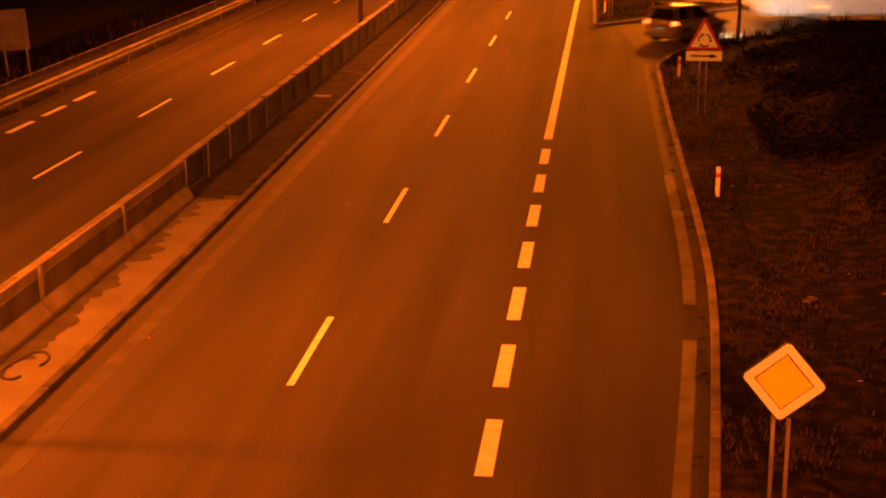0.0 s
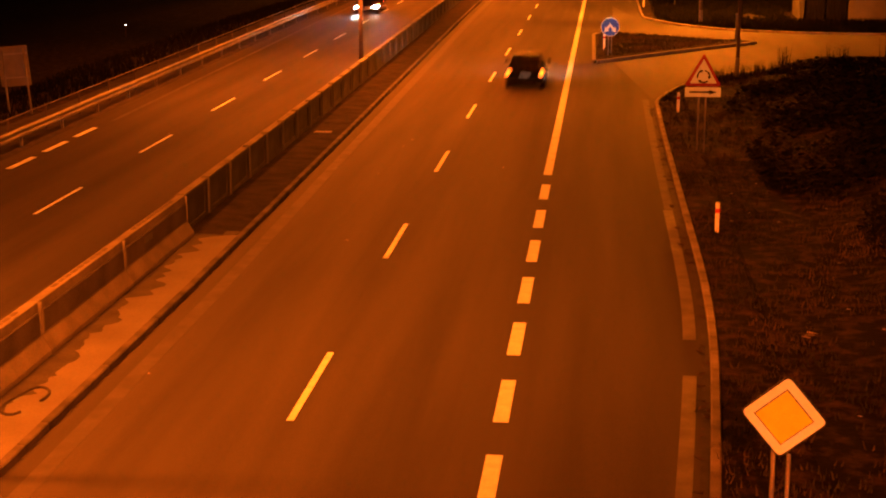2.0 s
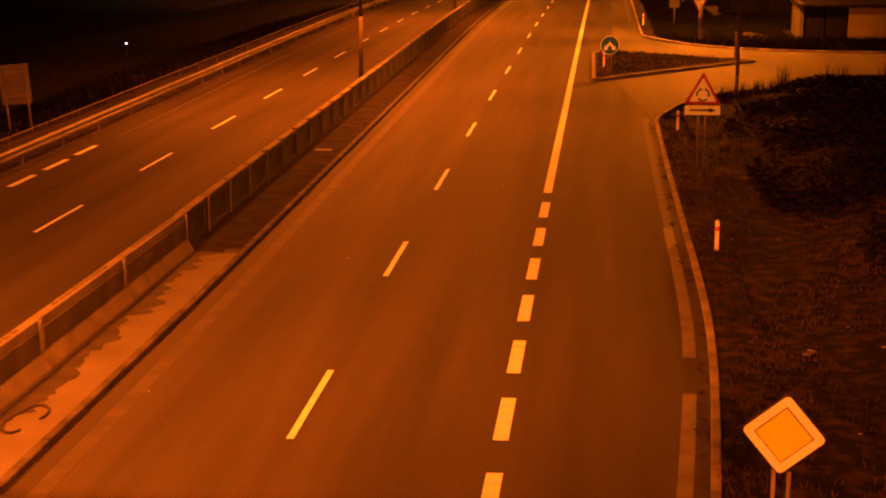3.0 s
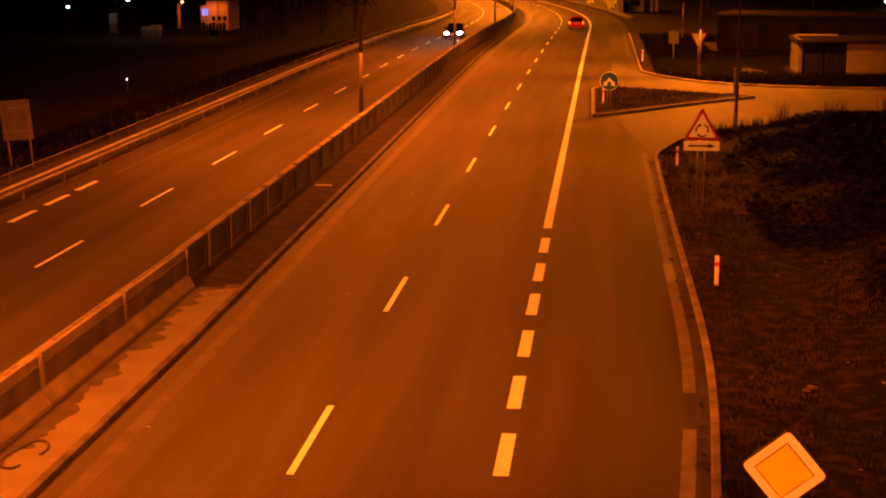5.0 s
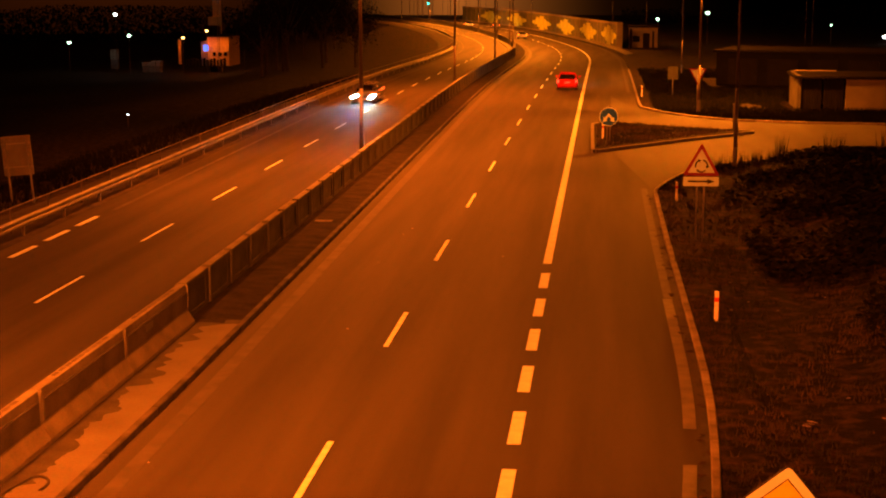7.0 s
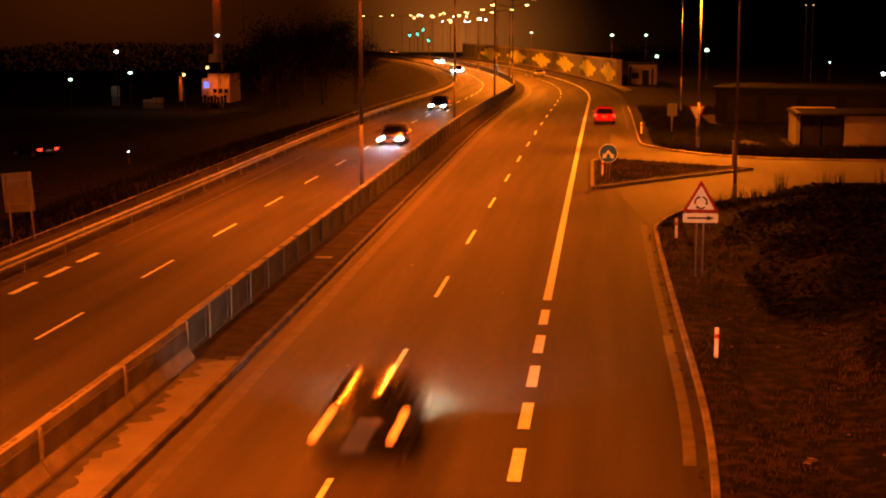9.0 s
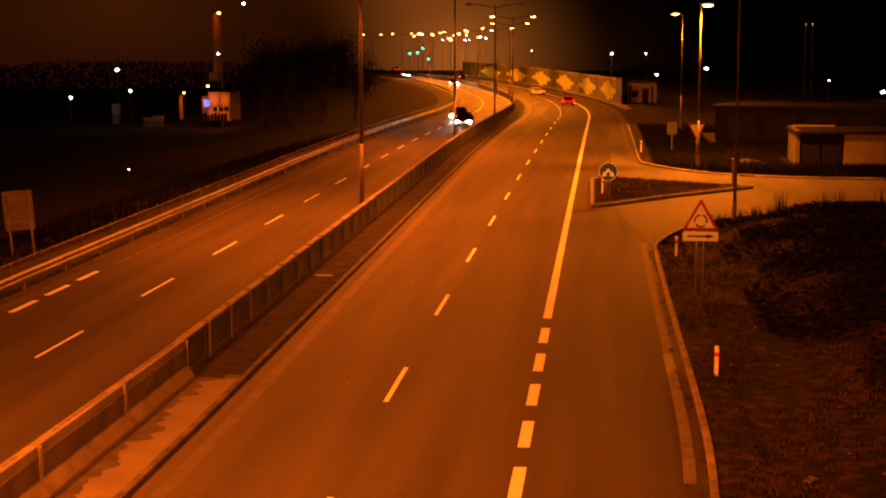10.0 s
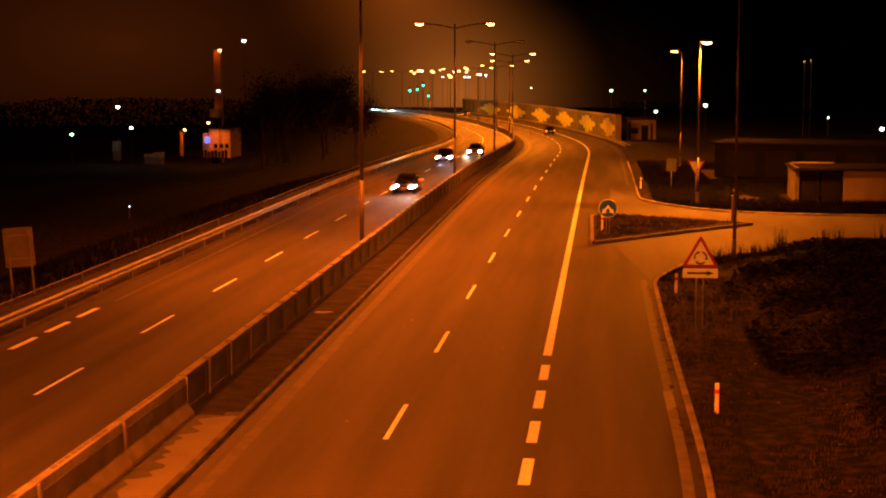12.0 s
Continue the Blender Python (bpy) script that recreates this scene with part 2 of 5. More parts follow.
def ribbon(name, profile, s0, s1, step, mat, parent=None, close=False, smooth=False):
    """A strip along the road: profile is a list of (off, z)."""
    n = max(1, math.ceil((s1 - s0) / step))
    verts, faces = [], []
    k = len(profile)
    for i in range(n + 1):
        s = s0 + (s1 - s0) * i / n
        for off, z in profile:
            verts.append(on_road(s, off, z)[0])
    for i in range(n):
        for j in range(k if close else k - 1):
            a, b = i * k + j, i * k + (j + 1) % k
            faces.append((a, b, b + k, a + k))
    if close:
        faces.append(tuple(range(k)))
        faces.append(tuple(reversed(range(n * k, n * k + k))))
    me = bpy.data.meshes.new(name)
    me.from_pydata(verts, [], faces)
    me.materials.append(mat)
    if smooth:
        for p in me.polygons:
            p.use_smooth = True
    ob = new(name, me)
    if parent:
        ob.parent = parent
    return ob


def empty(name, m=None):
    ob = new(name)
    ob.empty_display_size = 0.3
    if m is not None:
        ob.matrix_basis = m
    return ob


def lerp(a, b, f):
    return a + (b - a) * f


def smooth_step(a, b, v):
    f = min(1.0, max(0.0, (v - a) / (b - a)))
    return f * f * (3 - 2 * f)


# ---- the ground: one sheet to the horizon ----
def ramp_south(x):
    """The slip road's near edge, by x."""
    return 61.0 + 10.5 * (1 - math.exp(-(max(0.0, x - 2.1)) / 2.1)) + 0.25 * max(0.0, x - 2.1)


def ramp_north(x):
    return 91.5 + 15.0 * math.exp(-max(0.0, x - 1.5) / 3.2)


def ground_height(x, y):
    off = x - axis_x(y)
    z = -0.06 + dip(y)
    if off < -20.5:
        z -= 2.2 * smooth_step(0, 1, (-off - 21.5) / 12.0) + 3.2 * smooth_step(0, 1, (-off - 38) / 22.0)
        z += 0.12 * noise.noise((x * 0.08, y * 0.08, 0.0))
    if off > 2.5:
        if y < ramp_south(x) - 0.3:
            rise = smooth_step(5.2, 9.5, x) * (0.8 + 0.2 * noise.noise((x * 0.25, y * 0.2, 3.0)))
            rise *= smooth_step(0.2, 7.0, ramp_south(x) - y)
            z += 0.1 * smooth_step(2.5, 3.2, off) + rise + 0.06 * noise.noise((x * 0.9, y * 0.9, 1.0)) * smooth_step(2.5, 3.5, off)
        elif y > ramp_north(x) + 0.3:
            z += 0.07 * smooth_step(0.3, 1.5, y - ramp_north(x))
    return z


def make_ground():
    xs = [-3000, -1500, -800, -400, -200, -120, -80, -60, -48] + [-42 + 2.5 * i for i in range(8)] + [-21.5, -20.8, -15, -10, -5, 0, 2.2]
    xs += [2.6 + 0.6 * i for i in range(34)] + [24, 27, 31, 36, 44, 60, 90, 150, 300, 700, 1500, 3000]
    ys = [-3000, -1500, -600, -300, -150, -80, -40, -10] + [0 + 2.0 * i for i in range(60)] + [120 + 12 * i for i in range(24)] + [430, 500, 600, 800, 1100, 1600, 2500, 4500]
    verts, faces = [], []
    for y in ys:
        for x in xs:
            px = x + (axis_x(y) if y < 900 else axis_x(900))
            verts.append((px, y, ground_height(px, y)))
    k = len(xs)
    for i in range(len(ys) - 1):
        for j in range(k - 1):
            a = i * k + j
            faces.append((a, a + 1, a + 1 + k, a + k))
    me = bpy.data.meshes.new("ground")
    me.from_pydata(verts, [], faces)
    for p in me.polygons:
        p.use_smooth = True
    me.materials.append(GRASS_SOIL)
    tagged(new("ground", me), "dark dry turf and bare soil beside the road", "ground", kind="structure")


make_ground()


# ---- carriageways ----
def make_roads():
    road = ribbon("road", [(-8.6, 0.0), (-5.0, 0.03), (2.45, 0.0), (2.45, -0.2)], -1100, 1700, 4, ASPHALT)
    tagged(road, "two-lane asphalt carriageway under sodium light", "road", kind="structure")
    other = ribbon("road", [(-19.7, -0.2), (-19.7, 0.0), (-14.8, 0.03), (-10.6, 0.0)], -1100, 1700, 4, ASPHALT)
    tagged(other, "opposite asphalt carriageway with faint wheel tracks", "road", kind="structure")
    # slip road
    xs = [0.5 + 0.5 * i for i in range(30)] + [16 + 4 * i for i in range(46)]
    verts, faces = [], []
    for i, x in enumerate(xs):
        a, b = (ramp_south(x) if x > 2.1 else ramp_south(2.15) + (2.1 - x) * 9), (ramp_north(x) if x > 1.5 else 106.5 + (1.5 - x) * 8)
        for k in range(9):
            y = lerp(a, b, k / 8)
            verts.append((x, y, 0.008 + dip(y)))
    for i in range(len(xs) - 1):
        for k in range(8):
            a = i * 9 + k
            faces.append((a, a + 9, a + 10, a + 1))
    me = bpy.data.meshes.new("slip_road")
    me.from_pydata(verts, [], faces)
    me.materials.append(LIT_ASPHALT)
    tagged(new("slip_road", me), "curved asphalt slip road leaving the carriageway", "road", kind="structure")
    return road, other


ROAD, ROAD_LEFT = make_roads()


def dash_mesh(name, width, length, mat):
    bm = bmesh.new()
    box(bm, -width / 2, 0, 0, width / 2, length, 0.006)
    me = bpy.data.meshes.new(name)
    bm.to_mesh(me)
    bm.free()
    me.materials.append(mat)
    return me


def lay(name, mesh, parent, s, off, z):
    p, th = on_road(s, off, z)
    return shared(name, mesh, parent, Matrix.Translation(p) @ Matrix.Rotation(th, 4, "Z"))


def make_markings():
    lane = dash_mesh("lane_dash", 0.12, 3.7, PAINT)
    thin = dash_mesh("lane_dash", 0.1, 3.7, PAINT)
    for i in range(-2, 42):
        s = 22.75 + 11.08 * i
        lay("lane_dash", lane, ROAD, s, -4.84 - 0.15 * smooth_step(20, 60, s), 0.031)
        lay("lane_dash", thin, ROAD_LEFT, 37.7 + 9.6 * (i - 1), -14.6, 0.031)
    block = dash_mesh("block_dash", 0.25, 2.15, PAINT)
    for i in range(-4, 7):
        lay("block_dash", block, ROAD, 19.45 + 3.61 * i, -1.49 - 0.012 * max(0, i), 0.018)
    for i in range(3):
        lay("edge_dash", dash_mesh("edge_dash", 0.2, 2.1, PAINT), ROAD_LEFT, 44.1 + 3.1 * i, -17.75, 0.02)
    solid = [("solid_line", -1.58, 0.25, 44.8, 1500, PAINT, ROAD, 0.02), ("edge_line", -8.0, 0.3, -300, 1500, OLD_PAINT, ROAD, 0.012),
             ("edge_line", 1.9, 0.25, 118, 1500, OLD_PAINT, ROAD, 0.008),
             ("edge_line", -17.62, 0.16, 54, 1500, SOFT_PAINT, ROAD_LEFT, 0.018), ("edge_line", -11.25, 0.3, -300, 1500, OLD_PAINT, ROAD_LEFT, 0.012)]
    for name, off, w, s0, s1, mat, parent, z in solid:
        ribbon(name, [(off - w / 2, z - 0.02), (off - w / 2, z), (off + w / 2, z), (off + w / 2, z - 0.02)], s0, s1, 3, mat, parent)


make_markings()


# ---- median: kerb, slab, soil, barrier ----
def kerb_mesh(mat, length=1.0, height=0.14, width=0.16):
    bm = bmesh.new()
    box(bm, -width / 2, 0.006, -0.05, width / 2, length - 0.006, height, bevel=0.02)
    me = bpy.data.meshes.new("kerb_stone")
    bm.to_mesh(me)
    bm.free()
    me.materials.append(mat)
    return me


STONE, DIRTY_STONE = kerb_mesh(KERB), kerb_mesh(KERB_DARK)


def make_median():
    soil = ribbon("median_soil", [(-10.4, 0.10), (-9.6, 0.13), (-8.67, 0.10)], 35.5, 1500, 2, SOIL)
    tagged(soil, "dark soil strip between kerb and barrier", "verge", kind="structure")
    slab = ribbon("median_slab", [(-10.6, 0.10), (-8.67, 0.11)], -300, 35.5, 2, SLAB)
    tagged(slab, "pale concrete median slab with dark deposits", "pavement", kind="structure")
    # dark damp deposit along the barrier's foot, with a ragged edge
    verts, faces = [], []
    n = 240
    for i in range(n + 1):
        s = 9.3 + 26.6 * i / n
        w = 0.30 + 0.42 * (0.5 + 0.5 * math.sin(s * 2.1 + 1.3 * math.sin(s * 0.9))) * (0.6 + 0.8 * noise.noise((s * 0.8, 0, 0))) + 0.3 * noise.noise((s * 2.5, 5, 0)) + 0.1 * noise.noise((s * 7, 2, 0))
        w = max(0.05, w) + 1.0 * smooth_step(34.9, 35.9, s)
        verts += [on_road(s, -9.85, 0.1085)[0], on_road(s, min(-8.7, -9.82 + w), 0.114)[0]]
    for i in range(n):
        faces.append((2 * i, 2 * i + 1, 2 * i + 3, 2 * i + 2))
    me = bpy.data.meshes.new("deposit")
    me.from_pydata(verts, [], faces)
    me.materials.append(STAIN)
    ob = new("deposit", me)
    ob.parent = slab
    kerb = empty("kerb")
    tagged(kerb, "grey concrete kerb stones edging the median", "kerb", kind="structure")
    for i in range(130):
        p, th = on_road(8 + i * 1.0, -8.6, 0)
        shared("kerb_stone", DIRTY_STONE, kerb, Matrix.Translation(p) @ Matrix.Rotation(th + 0.0105 * (i > 22), 4, "Z"))
    ribbon("kerb_run", [(-8.68, 0), (-8.68, 0.14), (-8.52, 0.14), (-8.52, 0)], 138, 1500, 3, KERB_DARK, kerb)
    cover = bmesh.new()
    box(cover, -0.3, -0.16, 0, 0.3, 0.16, 0.03, bevel=0.01)
    lid = mesh_object("drain_cover", cover, CONCRETE)
    lid.matrix_basis = Matrix.Translation(on_road(51.5, -9.35, 0.125)[0])
    tagged(lid, "flat pale drain cover set in the median soil", "drain cover")
    # a loop of old cable or paint on the slab
    curve = bpy.data.curves.new("cable_loop", "CURVE")
    curve.dimensions, curve.bevel_depth, curve.bevel_resolution = "3D", 0.025, 2
    line = curve.splines.new("POLY")
    line.points.add(20)
    for i, p in enumerate(line.points):
        a = i * 0.27
        p.co = (0.26 * math.cos(a) * (1 + 0.25 * math.sin(2 * a)), 0.7 * math.sin(a), 0, 1)
    curve.materials.append(STAIN)
    hose = new("cable_loop", curve)
    hose.matrix_basis = Matrix.Translation(on_road(23.0, -9.3, 0.125)[0])
    tagged(hose, "dark loop of old cable lying on the slab", "cable")


make_median()


def jersey_unit(length):
    """A concrete barrier unit with a broad foot, a sloped waist and an upright web."""
    prof = [(-0.30, 0.0), (0.30, 0.0), (0.30, 0.10), (0.14, 0.36), (0.10, 1.0), (-0.10, 1.0), (-0.14, 0.36), (-0.30, 0.10)]
    bm = bmesh.new()
    a = [bm.verts.new((x, 0.015, z)) for x, z in prof]
    b = [bm.verts.new((x, length - 0.015, z)) for x, z in prof]
    bm.faces.new(a), bm.faces.new(list(reversed(b)))
    for i in range(len(prof)):
        j = (i + 1) % len(prof)
        bm.faces.new((a[i], b[i], b[j], a[j]))
    bmesh.ops.recalc_face_normals(bm, faces=bm.faces)
    bmesh.ops.bevel(bm, geom=[e for e in bm.edges if abs(e.verts[0].co.y - e.verts[1].co.y) > 1], offset=0.015, segments=1, affect="EDGES")
    return bm


def make_jersey():
    first = None
    length = 4.9
    for i in range(0, 9):
        s = 35.35 - length * (i + 1)
        m = Matrix.Translation(on_road(s, -10.07, 0.1)[0])
        if first is None:
            first = empty("concrete_barrier", m)
            part("barrier_body", jersey_unit(length), CONCRETE, first)
            web = bmesh.new()
            box(web, 0.075, 0.12, 0.40, 0.148, length - 0.12, 0.82, bevel=0.01)
            part("web_panel", web, DARK_CONCRETE, first, "darker weathered web of the barrier")
            for k in range(9):
                lift = bmesh.new()
                box(lift, -0.045, 1.0 + 0.36 * k, 0.985, 0.03, 1.27 + 0.36 * k, 1.008, bevel=0.004)
                part("lifting_pocket", lift, DARK_CONCRETE, first, "dark chipped pocket in the top")
            for y0 in (0.0, length - 0.07):
                rib = bmesh.new()
                box(rib, 0.1, y0 + 0.016, 0.4, 0.158, y0 + 0.056, 0.98, bevel=0.006)
                part("end_rib", rib, CONCRETE, first)
            tagged(first, "concrete jersey barrier unit standing on the median", "barrier", "median barrier units")
        else:
            copy_thing(first, m)
    slot = bmesh.new()
    box(slot, 0.14, length * 0.34 - 0.3, 0.6, 0.156, length * 0.34 + 0.3, 0.76, bevel=0.004)
    part("marker_plate", slot, POST_CONCRETE, first, "small pale plate")


make_jersey()


def make_panel_barrier():
    """Posts with panels between them, from the jersey units on along the median."""
    pitch = 2.45
    bm = bmesh.new()
    box(bm, -0.05, 0.06, 0.0, 0.05, pitch - 0.06, 0.92, bevel=0.012)
    for y0, z0, y1, z1 in ((0.06, 0.8, pitch - 0.06, 0.92), (0.06, 0.0, pitch - 0.06, 0.14), (0.06, 0.14, 0.34, 0.8), (pitch - 0.34, 0.14, pitch - 0.06, 0.8)):
        box(bm, 0.048, y0, z0, 0.085, y1, z1, bevel=0.008)
    panel = bpy.data.meshes.new("panel")
    bm.to_mesh(panel), bm.free()
    panel.materials.append(PANEL)
    bm = bmesh.new()
    box(bm, -0.09, -0.06, 0, 0.13, 0.06, 1.0, bevel=0.02)
    post = bpy.data.meshes.new("post")
    bm.to_mesh(post), bm.free()
    post.materials.append(POST_CONCRETE)
    barrier = empty("median_barrier")
    tagged(barrier, "low barrier of dark panels between pale concrete posts", "barrier")
    for i in range(100):
        s = 35.55 + pitch * i
        p, th = on_road(s, -10.1, 0.08)
        q, _ = on_road(s + pitch, -10.1, 0.08)
        turn = math.atan2(-(q - p).x, (q - p).y)
        m = Matrix.Translation(p) @ Matrix.Rotation(turn, 4, "Z")
        shared("panel", panel, barrier, m)
        shared("post", post, barrier, m)
    ribbon("cap", [(-10.24, 0.92), (-10.24, 1.04), (-10.02, 1.04), (-10.02, 0.92)], 35.55, 281, 2.45, CONCRETE, barrier, close=True)
    ribbon("far_run", [(-10.2, 0.0), (-10.2, 1.0), (-10.0, 1.0), (-10.0, 0.0)], 281, 1500, 4, PANEL, barrier)
    # pale concrete shoulder on the far side of the barrier
    sh = ribbon("shoulder", [(-11.0, 0.0), (-11.0, 0.12), (-10.3, 0.14)], -300, 1500, 3, CONCRETE)
    tagged(sh, "pale concrete strip along the back of the barrier", "kerb", kind="structure")


make_panel_barrier()


def make_guardrail():
    rail = empty("guardrail")
    tagged(rail, "galvanised two-wave guardrail with a pipe handrail behind", "guardrail")
    wave = [(0.0, 0.42), (0.07, 0.47), (0.07, 0.52), (0.01, 0.56), (0.01, 0.60), (0.07, 0.64), (0.07, 0.69), (0.0, 0.75), (-0.01, 0.75), (0.055, 0.68), (0.055, 0.65), (0.0, 0.6), (0.0, 0.56), (0.055, 0.51), (0.055, 0.48), (-0.01, 0.42)]
    ribbon("rail_beam", [(-18.72 + x, z - 0.04) for x, z in wave], -60, 620, 3, RAIL_STEEL, rail, close=True)
    bm = bmesh.new()
    box(bm, -0.05, -0.04, -0.1, 0.03, 0.04, 0.72, bevel=0.008)
    post = bpy.data.meshes.new("rail_post")
    bm.to_mesh(post), bm.free()
    post.materials.append(STEEL)
    bm = bmesh.new()
    tube(bm, (0, 0, -0.6), (0, 0, 1.12), 0.03, n=8)
    upright = bpy.data.meshes.new("handrail_post")
    bm.to_mesh(upright), bm.free()
    upright.materials.append(HANDRAIL)
    for i in range(60):
        lay("rail_post", post, rail, 20 + 4.0 * i, -18.79, -0.05)
        lay("handrail_post", upright, rail, 48.2 + 3.6 * (i - 8), -19.3, -0.22)
    for z, r in ((0.9, 0.024),):
        ribbon("handrail", [(-19.3 + r * math.cos(a), z + r * math.sin(a)) for a in [k * math.pi / 3 for k in range(6)]], 10, 250, 3, HANDRAIL, rail, close=True)
    edge = ribbon("verge", [(-21.6, -0.1), (-20.6, 0.05), (-18.75, 0.06), (-18.5, 0.02)], -60, 600, 3, VERGE)
    tagged(edge, "gravelly concrete edge strip under the guardrail", "verge", kind="structure")


make_guardrail()


# ---- right-hand kerb, island ----
def kerb_line(points, name, label):
    """Kerb stones of one metre along a smooth run of points."""
    kerb = empty(name)
    tagged(kerb, label, "kerb", kind="structure")
    prev = Vector(points[0])
    for q in points[1:]:
        q = Vector(q)
        d = (q - prev).length
        while d >= 1.0:
            u = (q - prev).normalized()
            shared("kerb_stone", STONE, kerb, Matrix.Translation(prev) @ Matrix.Rotation(math.atan2(-u.x, u.y), 4, "Z"))
            prev = prev + u
            d = (q - prev).length
    return kerb


KERB_RUN = ((-45, 1.0), (9, 1.0), (14, 1.22), (19, 1.6), (25, 2.02), (28.3, 2.19), (31.5, 2.27), (36, 2.25), (42, 2.19), (51, 2.12), (62, 2.1))


def kerb_x(y):
    """The near kerb swings gently away from the lane and back."""
    ys, xs = zip(*KERB_RUN)
    return sum(float(np.interp(y + d, ys, xs)) for d in (-2, -1, 0, 1, 2)) / 5


def strip(name, inner, outer, y0, y1, z, mat, parent=None):
    """A strip beside the near kerb, at so many metres from it."""
    verts, faces = [], []
    n = int((y1 - y0) / 0.75)
    for i in range(n + 1):
        y = lerp(y0, y1, i / n)
        verts += [(kerb_x(y) - outer, y, z), (kerb_x(y) - inner, y, z)]
        faces += [(2 * i, 2 * i + 1, 2 * i + 3, 2 * i + 2)] if i < n else []
    me = bpy.data.meshes.new(name)
    me.from_pydata(verts, [], faces)
    me.materials.append(mat)
    ob = new(name, me)
    ob.parent = parent
    return ob


def make_right_kerb():
    run = [(kerb_x(y), y, 0) for y in range(-40, 61)]
    run += [(x, ramp_south(x), 0) for x in [2.15 + 0.25 * i for i in range(120)]]
    kerb_line(run, "kerb", "worn concrete kerb between lane and grass bank")
    run = [(x, ramp_north(x), 0) for x in [34 - 0.3 * i for i in range(106)]] + [(2.45, 107.5 + i, dip(107.5 + i)) for i in range(48)]
    kerb_line(run, "kerb", "concrete kerb along the far side of the slip road")
    # turf from the kerb to the bank
    verts, faces = [], []
    for i in range(103):
        y = -41 + i
        for k in range(6):
            x = lerp(kerb_x(y) + 0.07, 3.4, k / 5)
            verts.append((x, y, 0.10 + 0.03 * noise.noise((x * 2, y * 2, 5)) if k < 5 else 0.0))
    for i in range(102):
        for k in range(5):
            a = i * 6 + k
            faces.append((a, a + 1, a + 7, a + 6))
    me = bpy.data.meshes.new("verge")
    me.from_pydata(verts, [], faces)
    me.materials.append(GRASS_SOIL)
    tagged(new("verge", me), "dry turf strip behind the kerb", "verge", kind="structure")
    # gutter between edge line and kerb
    strip("edge_line", 0.32, 0.56, -40, 25.8, 0.016, PAINT_FADED, ROAD)
    strip("edge_line", 0.31, 0.56, 28.0, 40, 0.016, PAINT_FADED, ROAD)
    strip("edge_line", 0.28, 0.52, 40, 62, 0.016, SOFT_PAINT, ROAD)
    g = strip("gutter", 0.07, 0.22, -40, 60, 0.014, STAIN)
    tagged(g, "dirty gutter strip with dead leaves along the kerb", "gutter", kind="structure")


make_right_kerb()


def make_island():
    corner = [(-0.48, 74.9), (-0.62, 89.6), (0.4, 90.9), (4.2, 88.3), (8.5, 85.9), (4.4, 81.1)]
    pts = rounded(corner, 0.55, 4)
    bm = bmesh.new()
    lo = [bm.verts.new((x, y, 0)) for x, y in pts]
    hi = [bm.verts.new((x, y, 0.13)) for x, y in pts]
    bm.faces.new(hi)
    n = len(pts)
    for i in range(n):
        bm.faces.new((lo[i], lo[(i + 1) % n], hi[(i + 1) % n], hi[i]))
    isl = mesh_object("traffic_island", bm, GRASS_SOIL)
    tagged(isl, "grassy triangular traffic island edged with kerb", "traffic island", kind="structure")
    bm = bmesh.new()
    for i in range(n):
        a, b = Vector((*pts[i], 0.075)), Vector((*pts[(i + 1) % n], 0.075))
        if (b - a).length < 0.02:
            continue
        u = (b - a).normalized()
        w = Vector((u.y, -u.x, 0)) * 0.09
        f = [bm.verts.new(p) for p in (a - w - Vector((0, 0, 0.08)), a + w - Vector((0, 0, 0.08)), a + w + Vector((0, 0, 0.08)), a - w + Vector((0, 0, 0.08)))]
        g = [bm.verts.new(p) for p in (b - w - Vector((0, 0, 0.08)), b + w - Vector((0, 0, 0.08)), b + w + Vector((0, 0, 0.08)), b - w + Vector((0, 0, 0.08)))]
        for k in range(4):
            bm.faces.new((f[k], f[(k + 1) % 4], g[(k + 1) % 4], g[k]))
    part("kerb_rim", bm, CONCRETE, isl, "pale kerb rim")
    return isl


make_island()


# ---- street lamps ----
def lamp_head(parent, x, y, z, lit, side):
    bm = bmesh.new()
    bmesh.ops.create_uvsphere(bm, u_segments=14, v_segments=8, radius=1.0)
    for v in bm.verts:
        v.co = Vector((x + v.co.x * 0.48, y + v.co.y * 0.2, z + 0.03 + max(v.co.z, -0.15) * 0.13))
    head = part("lamp_head", bm, HOUSING, parent, smooth=True)
    bm = bmesh.new()
    bmesh.ops.create_uvsphere(bm, u_segments=14, v_segments=8, radius=1.0)
    for v in bm.verts:
        v.co = Vector((x + 0.05 * side + v.co.x * 0.33, y + v.co.y * 0.17, z + 0.0 + min(v.co.z, 0.1) * 0.15))
    part("lamp_bowl", bm, SODIUM_GLASS if lit else DARK_GLASS, head, "glowing orange bowl" if lit else "unlit bowl", smooth=True)


